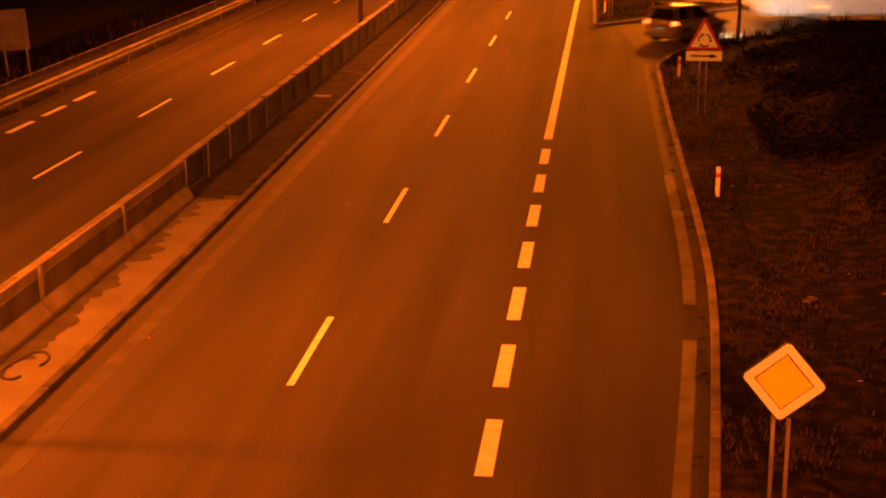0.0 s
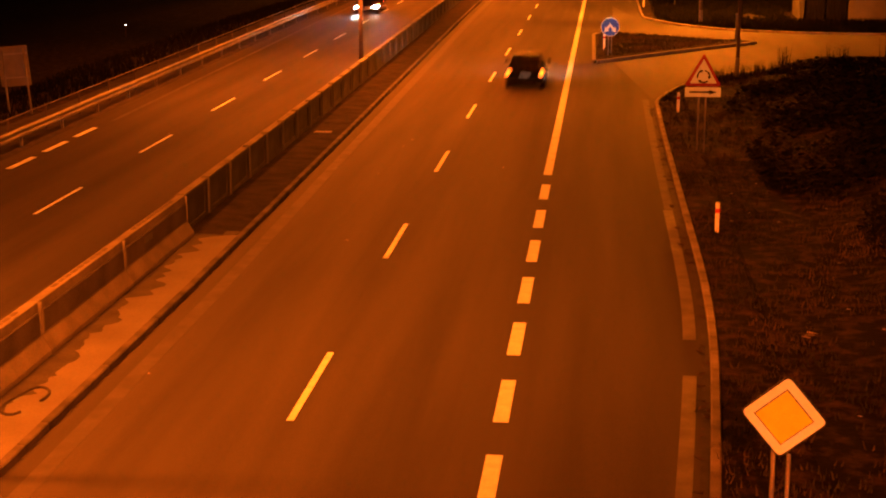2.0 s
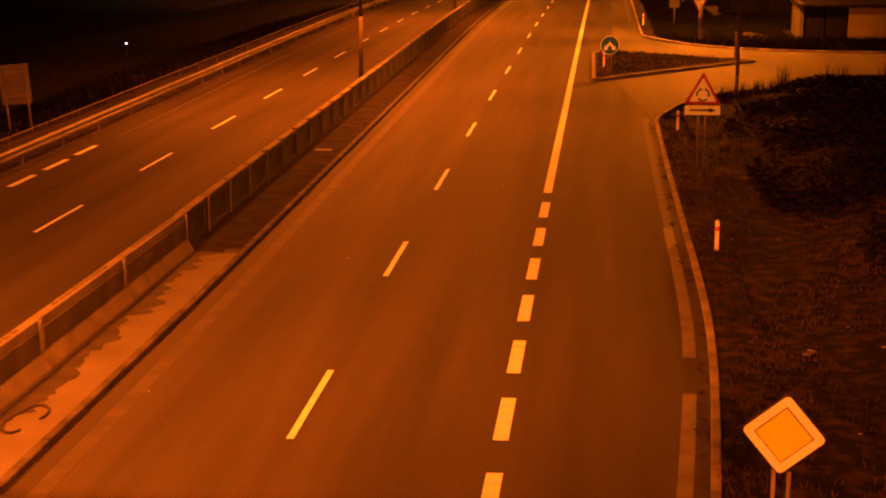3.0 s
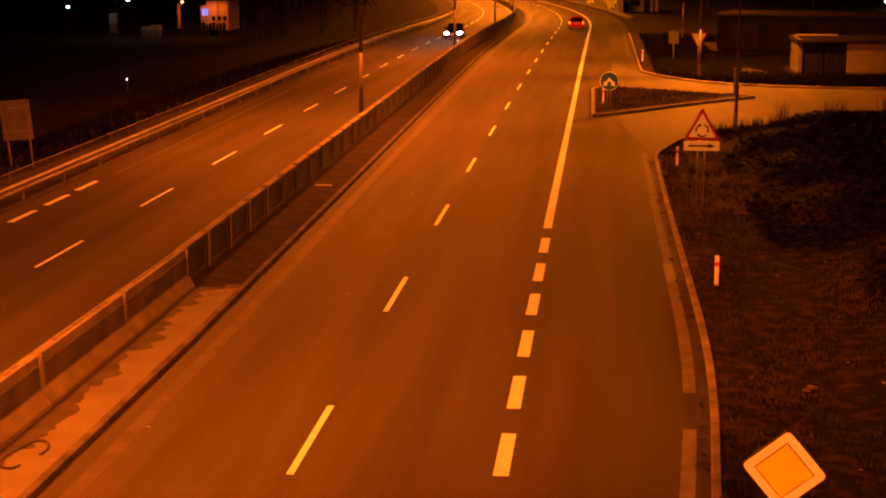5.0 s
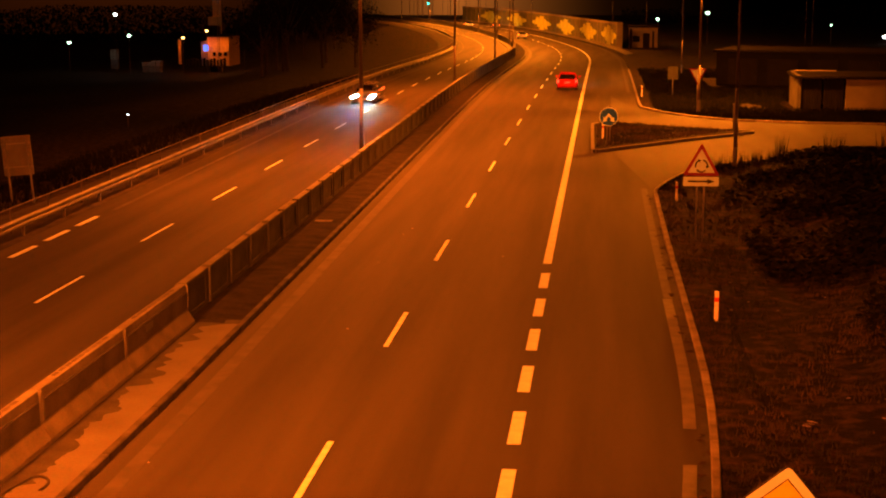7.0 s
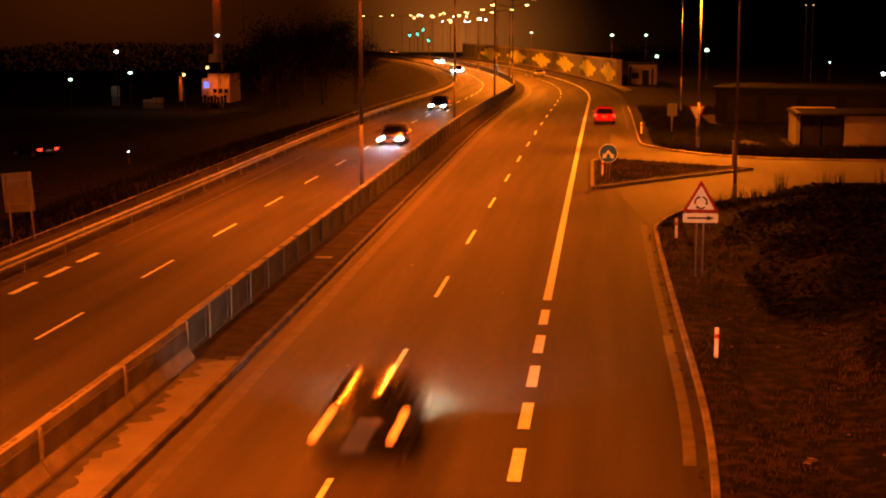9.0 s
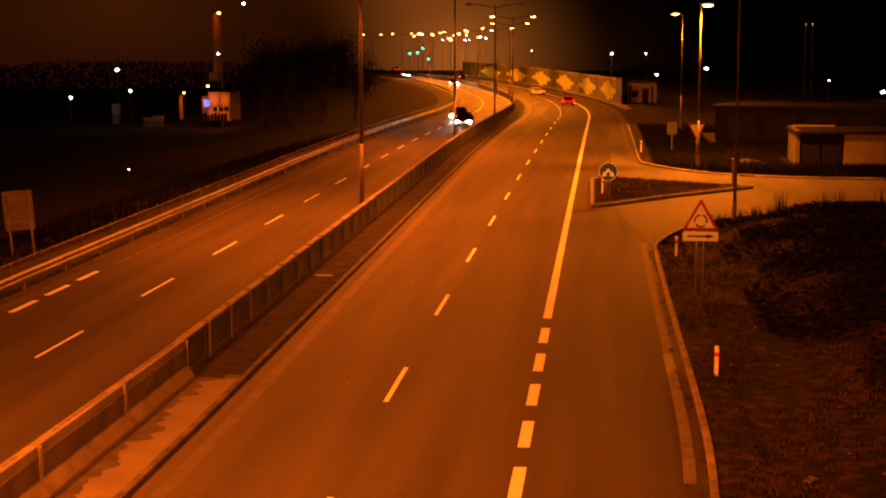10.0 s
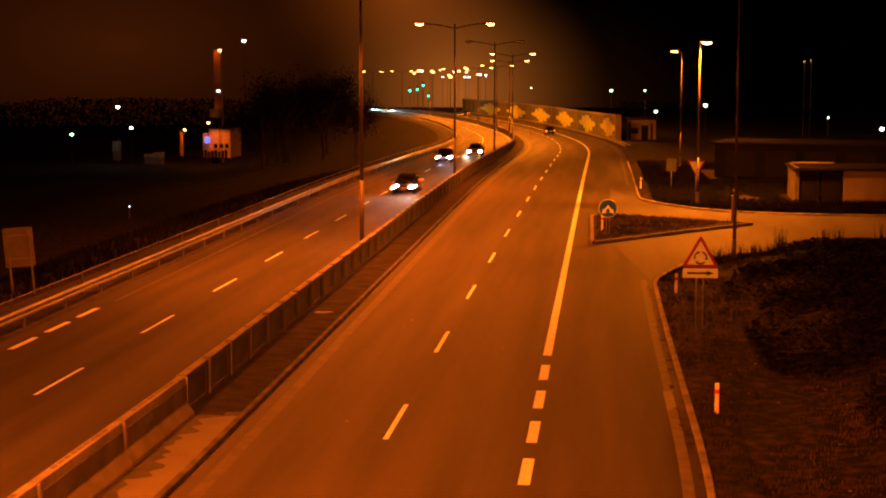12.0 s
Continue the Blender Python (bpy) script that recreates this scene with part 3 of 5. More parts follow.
def street_lamp(x, y, height, arms, lit=True, turn=0.0, thick=0.11, lights=True, label="", power=LAMP_POWER, tint=SODIUM, base=0.0, left=1.0):
    """A tapered steel mast with one or two short arms; arms: their reach, minus to the left."""
    m = Matrix.Translation((x, y, base)) @ Matrix.Rotation(turn, 4, "Z")
    ob = empty("street_lamp", m)
    bm = bmesh.new()
    tube(bm, (0, 0, 0), (0, 0, height * 0.3), thick, thick * 0.86, n=12)
    tube(bm, (0, 0, height * 0.3), (0, 0, height), thick * 0.8, thick * 0.5, n=12)
    part("mast", bm, POLE_PAINT, ob, smooth=True)
    bm = bmesh.new()
    box(bm, -0.2, -0.2, 0, 0.2, 0.2, 0.04, bevel=0.01)
    tube(bm, (0, 0, 0.04), (0, 0, 0.9), thick * 1.25, n=12)
    part("mast_foot", bm, STEEL, ob)
    for reach in arms:
        side = 1 if reach > 0 else -1
        bm = bmesh.new()
        last = Vector((0, 0, height - 0.35))
        for k in range(1, 7):
            f = k / 6
            q = Vector((reach * f, 0, height - 0.35 + 0.35 * math.sin(f * math.pi / 2)))
            tube(bm, last, q, 0.045, n=8)
            last = q
        part("arm", bm, POLE_PAINT, ob, smooth=True)
        lamp_head(ob, reach + 0.35 * side, 0, height, lit, side)
        if lit and lights:
            p = m @ Vector((reach + 0.4 * side, 0, height - 0.25))
            road_lantern(p.x, p.y, p.z, turn, power * (left if reach < 0 else 1.0), tint)
    tagged(ob, label or ("tall double-armed street lamp glowing orange" if lit else "tall double-armed street lamp, unlit"), "street lamp", "median street lamps")
    return ob


def make_lamps():
    for s, lit, part_power in ((-27.0, True, 1.0), (20.0, True, 0.8), (67.0, True, 0.9), (115.0, True, 1.1), (159.0, False, 1.0), (204.0, True, 1.2)):
        p, th = on_road(s, -10.3)
        street_lamp(p.x, p.y, 12.2, (-2.3, 2.3), lit, th, power=LAMP_POWER * part_power, base=p.z, left=1.5 if s < 100 else 1.0, tint=SODIUM if s < 150 else YELLOW_SODIUM)
    for i in range(7):
        s = 243 + 38 * i
        p, th = on_road(s, -10.3)
        street_lamp(p.x, p.y, 12.2 - 0.14 * i, (-2.3, 2.3), True, th, lights=i < 5, power=LAMP_POWER * 1.5, base=p.z, tint=YELLOW_SODIUM)
    street_lamp(6.0, 98.0, 10.35, (0.02,), True, 0, thick=0.1, power=LAMP_POWER * 2.1, tint=YELLOW_SODIUM, label="single street lamp by the slip road, glowing orange")
    street_lamp(7.3, 147.0, 10.9, (-0.3,), True, 0, thick=0.07, power=LAMP_POWER * 1.2, tint=YELLOW_SODIUM, base=dip(147), label="single street lamp beside the far kerb, glowing orange")
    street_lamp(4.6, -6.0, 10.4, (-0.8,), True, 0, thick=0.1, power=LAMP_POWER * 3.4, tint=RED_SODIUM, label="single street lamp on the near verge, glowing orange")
    street_lamp(6.0, 70.0, 12.0, (0.4,), False, 0, thick=0.08, label="tall unlit lamp post at the bank's edge")


make_lamps()


# ---- signs ----
def sign_post(parent, x, y, z1, r=0.03, z0=-0.1):
    bm = bmesh.new()
    tube(bm, (x, y, z0), (x, y, z1), r, n=10)
    return part("post", bm, STEEL, parent, smooth=True)


def make_signs():
    # priority road, seen from its front
    ob = empty("priority_sign", Matrix.Translation((2.34, 18.5, 0)))
    tilt = Matrix.Translation((0, 0, 1.86)) @ Matrix.Rotation(radians(4), 4, "Y") @ Matrix.Rotation(radians(-9), 4, "Z")

    def diamond(r):
        return [(0, r), (r, 0), (0, -r), (-r, 0)]
    bm = plate(bmesh.new(), rounded(diamond(0.553), 0.075), 0.02, tilt)
    part("plate_back", bm, SIGN_BLACK, ob, "thin dark rim")
    bm = plate(bmesh.new(), rounded(diamond(0.525), 0.07), 0.006, tilt @ Matrix.Translation((0, -0.009, 0)))
    part("border", bm, SIGN_WHITE, ob, "white border")
    bm = plate(bmesh.new(), diamond(0.37), 0.004, tilt @ Matrix.Translation((0, -0.015, 0)))
    part("inner_line", bm, SIGN_BLACK, ob, "black line")
    bm = plate(bmesh.new(), diamond(0.352), 0.004, tilt @ Matrix.Translation((0, -0.02, 0)))
    part("face", bm, SIGN_YELLOW, ob, "yellow square")
    sign_post(ob, -0.1, 0.05, 1.75), sign_post(ob, 0.09, 0.05, 1.35)
    tagged(ob, "yellow and white priority diamond on two steel posts in grass", "road sign")

    # roundabout warning with an arrow plate
    ob = empty("warning_sign", Matrix.Translation((3.15, 49, 0)))
    tri = [(0, 3.24), (-0.58, 2.2), (0.58, 2.2)]
    part("plate_back", plate(bmesh.new(), rounded(tri, 0.07), 0.02), SIGN_BACK, ob)
    part("red_border", plate(bmesh.new(), rounded(tri, 0.07), 0.005, Matrix.Translation((0, -0.008, 0))), SIGN_RED, ob, "red border")
    inner = [(x * 0.74, 2.545 + (z - 2.545) * 0.74) for x, z in tri]
    part("white_field", plate(bmesh.new(), rounded(inner, 0.04), 0.004, Matrix.Translation((0, -0.014, 0))), SIGN_WHITE, ob, "white field")
    for k in range(3):
        a0 = k * math.tau / 3 + 0.25
        outer = [(0.215 * math.sin(a), 2.51 + 0.215 * math.cos(a)) for a in [a0 + 1.35 * i / 8 for i in range(9)]]
        inn = [(0.165 * math.sin(a), 2.51 + 0.165 * math.cos(a)) for a in [a0 + 1.35 * i / 8 for i in range(9)]]
        bm = plate(bmesh.new(), outer + list(reversed(inn)), 0.004, Matrix.Translation((0, -0.02, 0)))
        ae = a0 + 1.35
        tip = [(0.25 * math.sin(ae), 2.51 + 0.25 * math.cos(ae)), (0.19 * math.sin(ae + 0.42), 2.51 + 0.19 * math.cos(ae + 0.42)), (0.13 * math.sin(ae), 2.51 + 0.13 * math.cos(ae))]
        plate(bm, tip, 0.004, Matrix.Translation((0, -0.02, 0)))
        part("curved_arrow", bm, SIGN_BLACK, ob, "black curved arrow")
    part("lower_plate", plate(bmesh.new(), rounded([(-0.56, 1.86), (-0.56, 2.16), (0.56, 2.16), (0.56, 1.86)], 0.03), 0.02), SIGN_WHITE, ob, "white arrow plate")
    arrow = [(-0.42, 1.98), (-0.42, 2.04), (0.2, 2.04), (0.2, 2.09), (0.44, 2.01), (0.2, 1.93), (0.2, 1.98)]
    part("arrow", plate(bmesh.new(), arrow, 0.004, Matrix.Translation((0, -0.006, 0))), SIGN_BLACK, ob, "black arrow")
    sign_post(ob, -0.12, 0.05, 3.0), sign_post(ob, 0.1, 0.05, 3.0)
    tagged(ob, "red-bordered roundabout warning triangle with arrow plate on posts", "road sign")

    # blue disc on the island
    ob = empty("direction_sign", Matrix.Translation((0.28, 77.6, 0.1)))
    part("plate_back", plate(bmesh.new(), ring(0.47, 28, 0, 1.47), 0.02), SIGN_WHITE, ob, "white rim")
    part("blue_disc", plate(bmesh.new(), ring(0.44, 28, 0, 1.47), 0.005, Matrix.Translation((0, -0.008, 0))), SIGN_BLUE, ob, "blue face")
    for s in (-1, 1):
        pts = [(0.0, 1.66), (s * 0.06, 1.58), (s * 0.2, 1.42), (s * 0.26, 1.47), (s * 0.3, 1.2), (s * 0.06, 1.27), (s * 0.12, 1.33), (0.0, 1.5)]
        part("white_arrow", plate(bmesh.new(), pts, 0.004, Matrix.Translation((0, -0.014, 0))), SIGN_WHITE, ob, "white arrow pointing down and out")
    sign_post(ob, -0.08, 0.05, 1.8), sign_post(ob, 0.08, 0.05, 1.8)
    tagged(ob, "round blue sign with two white arrows on the island", "road sign")

    # give way on the lamp post
    ob = empty("give_way_sign", Matrix.Translation((5.9, 98.0, 0)))
    tri = [(-0.56, 2.9), (0.56, 2.9), (0, 1.86)]
    part("red_border", plate(bmesh.new(), rounded(tri, 0.07), 0.02), SIGN_RED, ob, "red border")
    inner = [(x * 0.76, 2.553 + (z - 2.553) * 0.76) for x, z in tri]
    part("white_field", plate(bmesh.new(), rounded(inner, 0.04), 0.005, Matrix.Translation((0, -0.014, 0))), SIGN_WHITE, ob, "pale field")
    sign_post(ob, 0, 0.06, 2.8)
    tagged(ob, "inverted triangle give-way sign beside the slip road", "road sign")

    # rectangular board, and the back of a large board on the far verge
    ob = empty("board_sign", Matrix.Translation((5.05, 114, dip(114) - 0.05)))
    part("board", plate(bmesh.new(), rounded([(-0.37, 1.32), (-0.37, 2.28), (0.37, 2.28), (0.37, 1.32)], 0.05), 0.02), DIM_BOARD, ob)
    sign_post(ob, 0, 0.05, 2.2, r=0.035)
    tagged(ob, "dull rectangular sign board on a thin post", "road sign")
    ob = empty("large_board_sign", Matrix.Translation((-22.1, 56, -0.2)) @ Matrix.Rotation(radians(6), 4, "Z") @ Matrix.Rotation(radians(-4.5), 4, "Y"))
    part("board", plate(bmesh.new(), rounded([(-0.57, 1.2), (-0.57, 2.72), (0.57, 2.72), (0.57, 1.2)], 0.05), 0.03), SIGN_BACK, ob, "unpainted grey back")
    for x in (-0.4, 0.44):
        sign_post(ob, x, -0.05, 2.6, r=0.04, z0=-0.5)
    for z in (1.5, 2.4):
        bm = bmesh.new()
        box(bm, -0.55, -0.03, z, 0.55, -0.002, z + 0.05)
        part("rail", bm, STEEL, ob)
    tagged(ob, "grey back of a large sign board on two posts", "road sign")


make_signs()


def marker_post(x, y, z, h=0.9):
    ob = empty("marker_post", Matrix.Translation((x, y, z)))
    bm = bmesh.new()
    box(bm, -0.05, -0.045, 0, 0.05, 0.045, h * 0.7, bevel=0.012)
    box(bm, -0.05, -0.045, h * 0.82, 0.05, 0.045, h, bevel=0.012)
    part("post_body", bm, POST_WHITE, ob)
    bm = bmesh.new()
    box(bm, -0.052, -0.047, h * 0.7, 0.052, 0.047, h * 0.82)
    part("reflector_band", bm, POST_RED, ob, "red reflective band")
    tagged(ob, "white roadside marker post with a red band", "marker post", "marker posts")


for x, y, z in ((2.85, 37.1, -0.02), (2.82, 57.8, 0.0), (0.0, 80.5, 0.12), (2.8, 113.6, -0.1), (1.98, 17.6, -0.35)):
    marker_post(x, y, z, 0.86)


# ---- noise wall along the bend ----
# the boxes of one jigsaw piece: from and to along the wall and up it
STAR = ((7.4, 0.75, 17.8, 2.6), (3.8, 1.2, 21.4, 2.2), (10.2, 0.2, 15.2, 3.15), (1.6, 1.4, 4.4, 2.0), (21.0, 1.4, 23.6, 2.0), (6.0, 0.5, 9.0, 1.2), (16.4, 2.0, 19.2, 2.85))


def make_noise_wall():
    wall = empty("noise_wall")
    tagged(wall, "yellow noise wall with green jigsaw patterns", "wall", kind="structure")
    pitch = 5.0
    for i in range(39):
        s = 232 + pitch * i
        p, th = on_road(s, 4.6, 0)
        m = Matrix.Translation(p) @ Matrix.Rotation(th, 4, "Z")
        if i == 0:
            bm = bmesh.new()
            box(bm, -0.1, 0.1, -0.3, 0.1, pitch - 0.1, 3.5, bevel=0.02)
            a = part("wall_panel", bm, WALL_GREEN, wall)
            bm = bmesh.new()
            box(bm, -0.16, -0.1, -0.3, 0.16, 0.1, 3.6, bevel=0.02)
            b = part("wall_post", bm, CONCRETE, wall)
            pm, qm = a.data, b.data
            a.matrix_basis = b.matrix_basis = m
            slices = []
            for j in range(5):
                bm = bmesh.new()
                for d, (y0, z0, y1, z1) in enumerate(STAR):
                    y0, y1 = max(y0 - pitch * j, 0.0), min(y1 - pitch * j, pitch)
                    if y1 - y0 > 0.05:
                        box(bm, -0.175 - 0.006 * d, y0, z0, -0.112, y1, z1)
                me = bpy.data.meshes.new("jigsaw_piece")
                bm.to_mesh(me), bm.free()
                me.materials.append(WALL_YELLOW)
                slices.append(me)
        else:
            shared("wall_panel", pm, wall, m)
            shared("wall_post", qm, wall, m)
        if i % 6 < 5 and i < 36:
            shared("jigsaw_piece", slices[i % 6], wall, m)
    ribbon("coping", [(4.44, 3.5), (4.44, 3.85), (4.76, 3.85), (4.76, 3.5)], 232, 427, 5, PLASTER, wall, close=True)
    ribbon("plinth", [(3.5, 0.0), (3.5, 0.16), (4.44, 0.2)], 200, 427, 5, CONCRETE, wall)
    bm = bmesh.new()
    box(bm, -0.3, -0.5, -0.2, 0.6, 0.4, 3.9, bevel=0.03)
    end = part("end_pillar", bm, PLASTER, wall)
    end.matrix_basis = Matrix.Translation(on_road(231, 4.6, -0.05)[0])


make_noise_wall()


# ---- garages and buildings ----
def make_garages():
    g = empty("garage_row", Matrix.Translation((12.6, 102, -0.25)) @ Matrix.Rotation(radians(-2), 4, "Z"))
    bm = bmesh.new()
    box(bm, 3.1, 0, -0.1, 14, 6, 2.3)
    box(bm, 0.25, 5.7, -0.1, 3.1, 6, 2.55)
    part("wall", bm, PLASTER, g, "pale rendered wall")
    bm = bmesh.new()
    box(bm, 0, 0, -0.1, 0.25, 6, 2.5)
    part("side_wall", bm, DARK_CONCRETE, g, "dull side wall")
    bm = bmesh.new()
    box(bm, -0.2, -0.25, 2.32, 14.2, 6.2, 2.48, bevel=0.02)
    part("roof", bm, ROOF_DARK, g)
    for k in range(2):
        bm = bmesh.new()
        for j in range(5):
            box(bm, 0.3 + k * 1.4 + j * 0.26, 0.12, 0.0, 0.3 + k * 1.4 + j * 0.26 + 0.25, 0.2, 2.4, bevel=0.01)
        part("door", bm, DOOR_DARK, g, "dark boarded door")
    tagged(g, "low rendered garages with dark doors beside the slip road", "garage")
    # Shed kept near black by colour, though the slip lamp reaches it.
    h = empty("dark_shed", Matrix.Translation((9.2, 128, 0)) @ Matrix.Rotation(radians(-16), 4, "Z"))
    bm = bmesh.new()
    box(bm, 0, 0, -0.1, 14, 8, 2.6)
    part("wall", bm, UNLIT_WALL, h)
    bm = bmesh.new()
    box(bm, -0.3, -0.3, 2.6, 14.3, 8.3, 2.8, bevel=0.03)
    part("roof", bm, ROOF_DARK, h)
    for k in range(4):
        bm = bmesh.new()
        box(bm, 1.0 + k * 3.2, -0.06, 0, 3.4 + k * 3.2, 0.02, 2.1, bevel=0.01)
        part("door", bm, DOOR_DARK, h)
    tagged(h, "long shed with a flat roof behind the kerb, shade in its colour", "shed")
    k = empty("roadside_hut", Matrix.Translation((3.7, 236, dip(236) - 0.1)))
    bm = bmesh.new()
    box(bm, 0, 0, -0.2, 4.3, 4, 3.2, bevel=0.02)
    part("wall", bm, PLASTER, k)
    bm = bmesh.new()
    box(bm, -0.3, -0.5, 3.2, 4.6, 4.3, 3.45, bevel=0.03)
    part("roof", bm, ROOF_DARK, k)
    bm = bmesh.new()
    box(bm, 2.1, -0.05, 0, 3.1, 0.01, 2.3)
    part("door", bm, DOOR_DARK, k)
    bm = bmesh.new()
    box(bm, 0.1, -0.05, 0, 0.45, 0.01, 2.9)
    box(bm, 3.5, -0.05, 0, 3.8, 0.01, 2.6)
    part("board", bm, DOOR_DARK, k, "dark upright board")
    bm = bmesh.new()
    box(bm, 0.5, -0.05, 1.0, 1.6, 0.01, 1.9)
    part("window", bm, CAR_GLASS, k)
    tagged(k, "small rendered hut at the end of the noise wall", "hut")


make_garages()


def make_verge_things():
    """A slim service column on the island's tip and a low sheeted heap before the garages."""
    c = empty("service_column", Matrix.Translation((7.3, 86.2, 0.12)))
    bm = bmesh.new()
    box(bm, -0.11, -0.09, 0, 0.11, 0.09, 1.45, bevel=0.015)
    body = part("body", bm, POST_CONCRETE, c)
    bm = bmesh.new()
    box(bm, -0.09, -0.1, 0.75, 0.09, -0.088, 1.38, bevel=0.004)
    part("hatch", bm, SIGN_BACK, body)
    bm = bmesh.new()
    box(bm, -0.13, -0.11, 1.45, 0.13, 0.11, 1.5, bevel=0.01)
    part("cap", bm, STEEL, c)
    tagged(c, "slim grey service column standing on the traffic island", "service column")
    rng = np.random.default_rng(31)
    bm = bmesh.new()
    n = 14
    rows = []
    for i in range(n):
        f = i / (n - 1)
        rows.append([bm.verts.new((lerp(-1.2, 1.3, f), v, max(0.0, 0.45 * (1 - f) ** 0.8 * math.sin(math.pi * min(1.0, f * 3 + 0.05) / 2) * (1 - (v / 0.9) ** 2) + rng.uniform(0, 0.05)))) for v in (-0.9, -0.5, 0.0, 0.5, 0.9)])
    for a, b in zip(rows, rows[1:]):
        for j in range(4):
            bm.faces.new((a[j], a[j + 1], b[j + 1], b[j]))
    h = mesh_object("sheeted_heap", bm, VERGE, smooth=True)
    h.matrix_basis = Matrix.Translation((9.94, 103.02, ground_height(9.94, 103.02) - 0.03))
    tagged(h, "low heap under a dull grey sheet in rough grass", "heap")


make_verge_things()


def far_building():
    b = empty("lit_building", Matrix.Translation((-69.4, 262, -5.2)))
    bm = bmesh.new()
    box(bm, 0.6, 0, -1, 4.4, 8, 4.1)
    part("wall", bm, LIT_WALL, b, "orange-lit facade")
    bm = bmesh.new()
    box(bm, -0.7, 0.6, -1, 0.58, 6, 3.2)
    part("side_wing", bm, LIT_WALL, b, "lower lit wing")
    bm = bmesh.new()
    box(bm, 0.4, -0.3, 4.1, 4.7, 8.3, 4.35, bevel=0.03)
    part("roof", bm, ROOF_DARK, b)
    bm = bmesh.new()
    box(bm, 0.2, -1.3, 1.65, 1.05, -1.15, 2.7, bevel=0.05)
    part("blue_sign", bm, material("blue_glow", (0.05, 0.1, 0.9), vary=0, emit=(0.05, 0.16, 1.0), strength=2.4), b, "glowing blue square")
    bm = bmesh.new()
    tube(bm, (0.6, -1.1, -1), (0.6, -1.1, 2.2), 0.06, n=8)
    part("sign_post", bm, STEEL, b)
    for k in range(3):
        bm = bmesh.new()
        box(bm, 1.5 + k * 1.0, -0.06, 0.7, 2.1 + k * 1.0, 0.01, 1.4)
        part("window", bm, CAR_GLASS, b)
    for k in range(12):
        bm = bmesh.new()
        box(bm, -2.6 + 0.6 * k, -2.6, -1.0, -2.1 + 0.6 * k, -2.5, 0.2 + 0.15 * (k % 3), bevel=0.02)
        part("fence_board", bm, DOOR_DARK, b)
    tagged(b, "low building lit orange from a yard lamp", "building")
    lamp(-67.6, 258.6, -0.6, 1500, YELLOW_SODIUM)
    g = empty("gate_post", Matrix.Translation((-73.2, 259, -5.8)))
    bm = bmesh.new()
    box(bm, 0, 0, 0, 0.5, 0.5, 4.2, bevel=0.03)
    part("shaft", bm, LIT_WALL, g)
    bm = bmesh.new()
    box(bm, -0.08, -0.08, 4.2, 0.58, 0.58, 4.35, bevel=0.02)
    part("cap", bm, CONCRETE, g)
    tagged(g, "slim rendered gate post lit orange", "post")
    lamp(-72.2, 257.8, -1.5, 160)
    for x, z0, w, h in ((-86.3, -5.2, 1.1, 1.8), (-80.6, -6.2, 1.7, 0.5), (-79.0, -6.3, 1.7, 0.9)):
        c = empty("yard_container", Matrix.Translation((x, 262, z0)))
        bm = bmesh.new()
        box(bm, 0, 0, 0, w, 1.6, h, bevel=0.04)
        part("body", bm, PLASTER, c)
        bm = bmesh.new()
        box(bm, w * 0.48, -0.03, 0.05, w * 0.52, 0.01, h - 0.05)
        part("door_seam", bm, DOOR_DARK, c)
        bm = bmesh.new()
        box(bm, 0.05, 0.05, -1.6, w - 0.05, 1.5, 0.0)
        part("plinth", bm, DARK_CONCRETE, c)
        tagged(c, "pale container in a dim yard under a white lamp", "container", "yard containers")
    lamp(-83.6, 258.6, 1.6, 240, (0.8, 0.9, 1.0))
    t = empty("chimney_tower", Matrix.Translation((-69.3, 268, -7.5)))
    bm = bmesh.new()
    box(bm, 0, 0, 0, 1.3, 1.3, 20.0, bevel=0.05)
    part("shaft", bm, LIT_WALL, t, "slim rendered shaft")
    bm = bmesh.new()
    box(bm, -0.15, -0.15, 20.0, 1.45, 1.45, 20.3, bevel=0.03)
    part("cap", bm, CONCRETE, t)
    bm = bmesh.new()
    box(bm, -0.3, -2.2, 8.2, 1.7, -0.1, 9.7, bevel=0.03)
    part("cabin", bm, PLASTER, t, "pale lit cabin at the foot")
    bm = bmesh.new()
    box(bm, -0.1, -2.0, 0, 1.5, -0.3, 8.2)
    part("cabin_base", bm, UNLIT_WALL, t)
    tagged(t, "slim tower lit by a lamp at its top", "tower")
    lamp(-68.6, 266.4, 13.0, 200)
    lamp(-68.3, 264.0, 4.2, 130, YELLOW_SODIUM)


far_building()


def yard_lamp(x, y, z, glow, size, ground=None, label="small yard lamp glowing white on a thin post", group="yard lamps"):
    ground = ground_height(x, y) if ground is None else ground
    size *= 0.72
    ob = empty("yard_lamp", Matrix.Translation((x, y, ground)))
    bm = bmesh.new()
    tube(bm, (0, 0, 0), (0, 0, z - ground), 0.06, 0.04, n=8)
    part("post", bm, POLE_PAINT, ob)
    bm = bmesh.new()
    box(bm, -size * 0.7, -size * 0.4, z - ground + size * 0.35, size * 0.7, size * 0.4, z - ground + size * 0.5, bevel=size * 0.05)
    part("hood", bm, HOUSING, ob)
    bm = bmesh.new()
    bmesh.ops.create_uvsphere(bm, u_segments=12, v_segments=8, radius=size * 0.5)
    for v in bm.verts:
        v.co.z = v.co.z * 0.7 + z - ground
    part("bulb", bm, glow, ob, smooth=True)
    tagged(ob, label, "lamp", group)


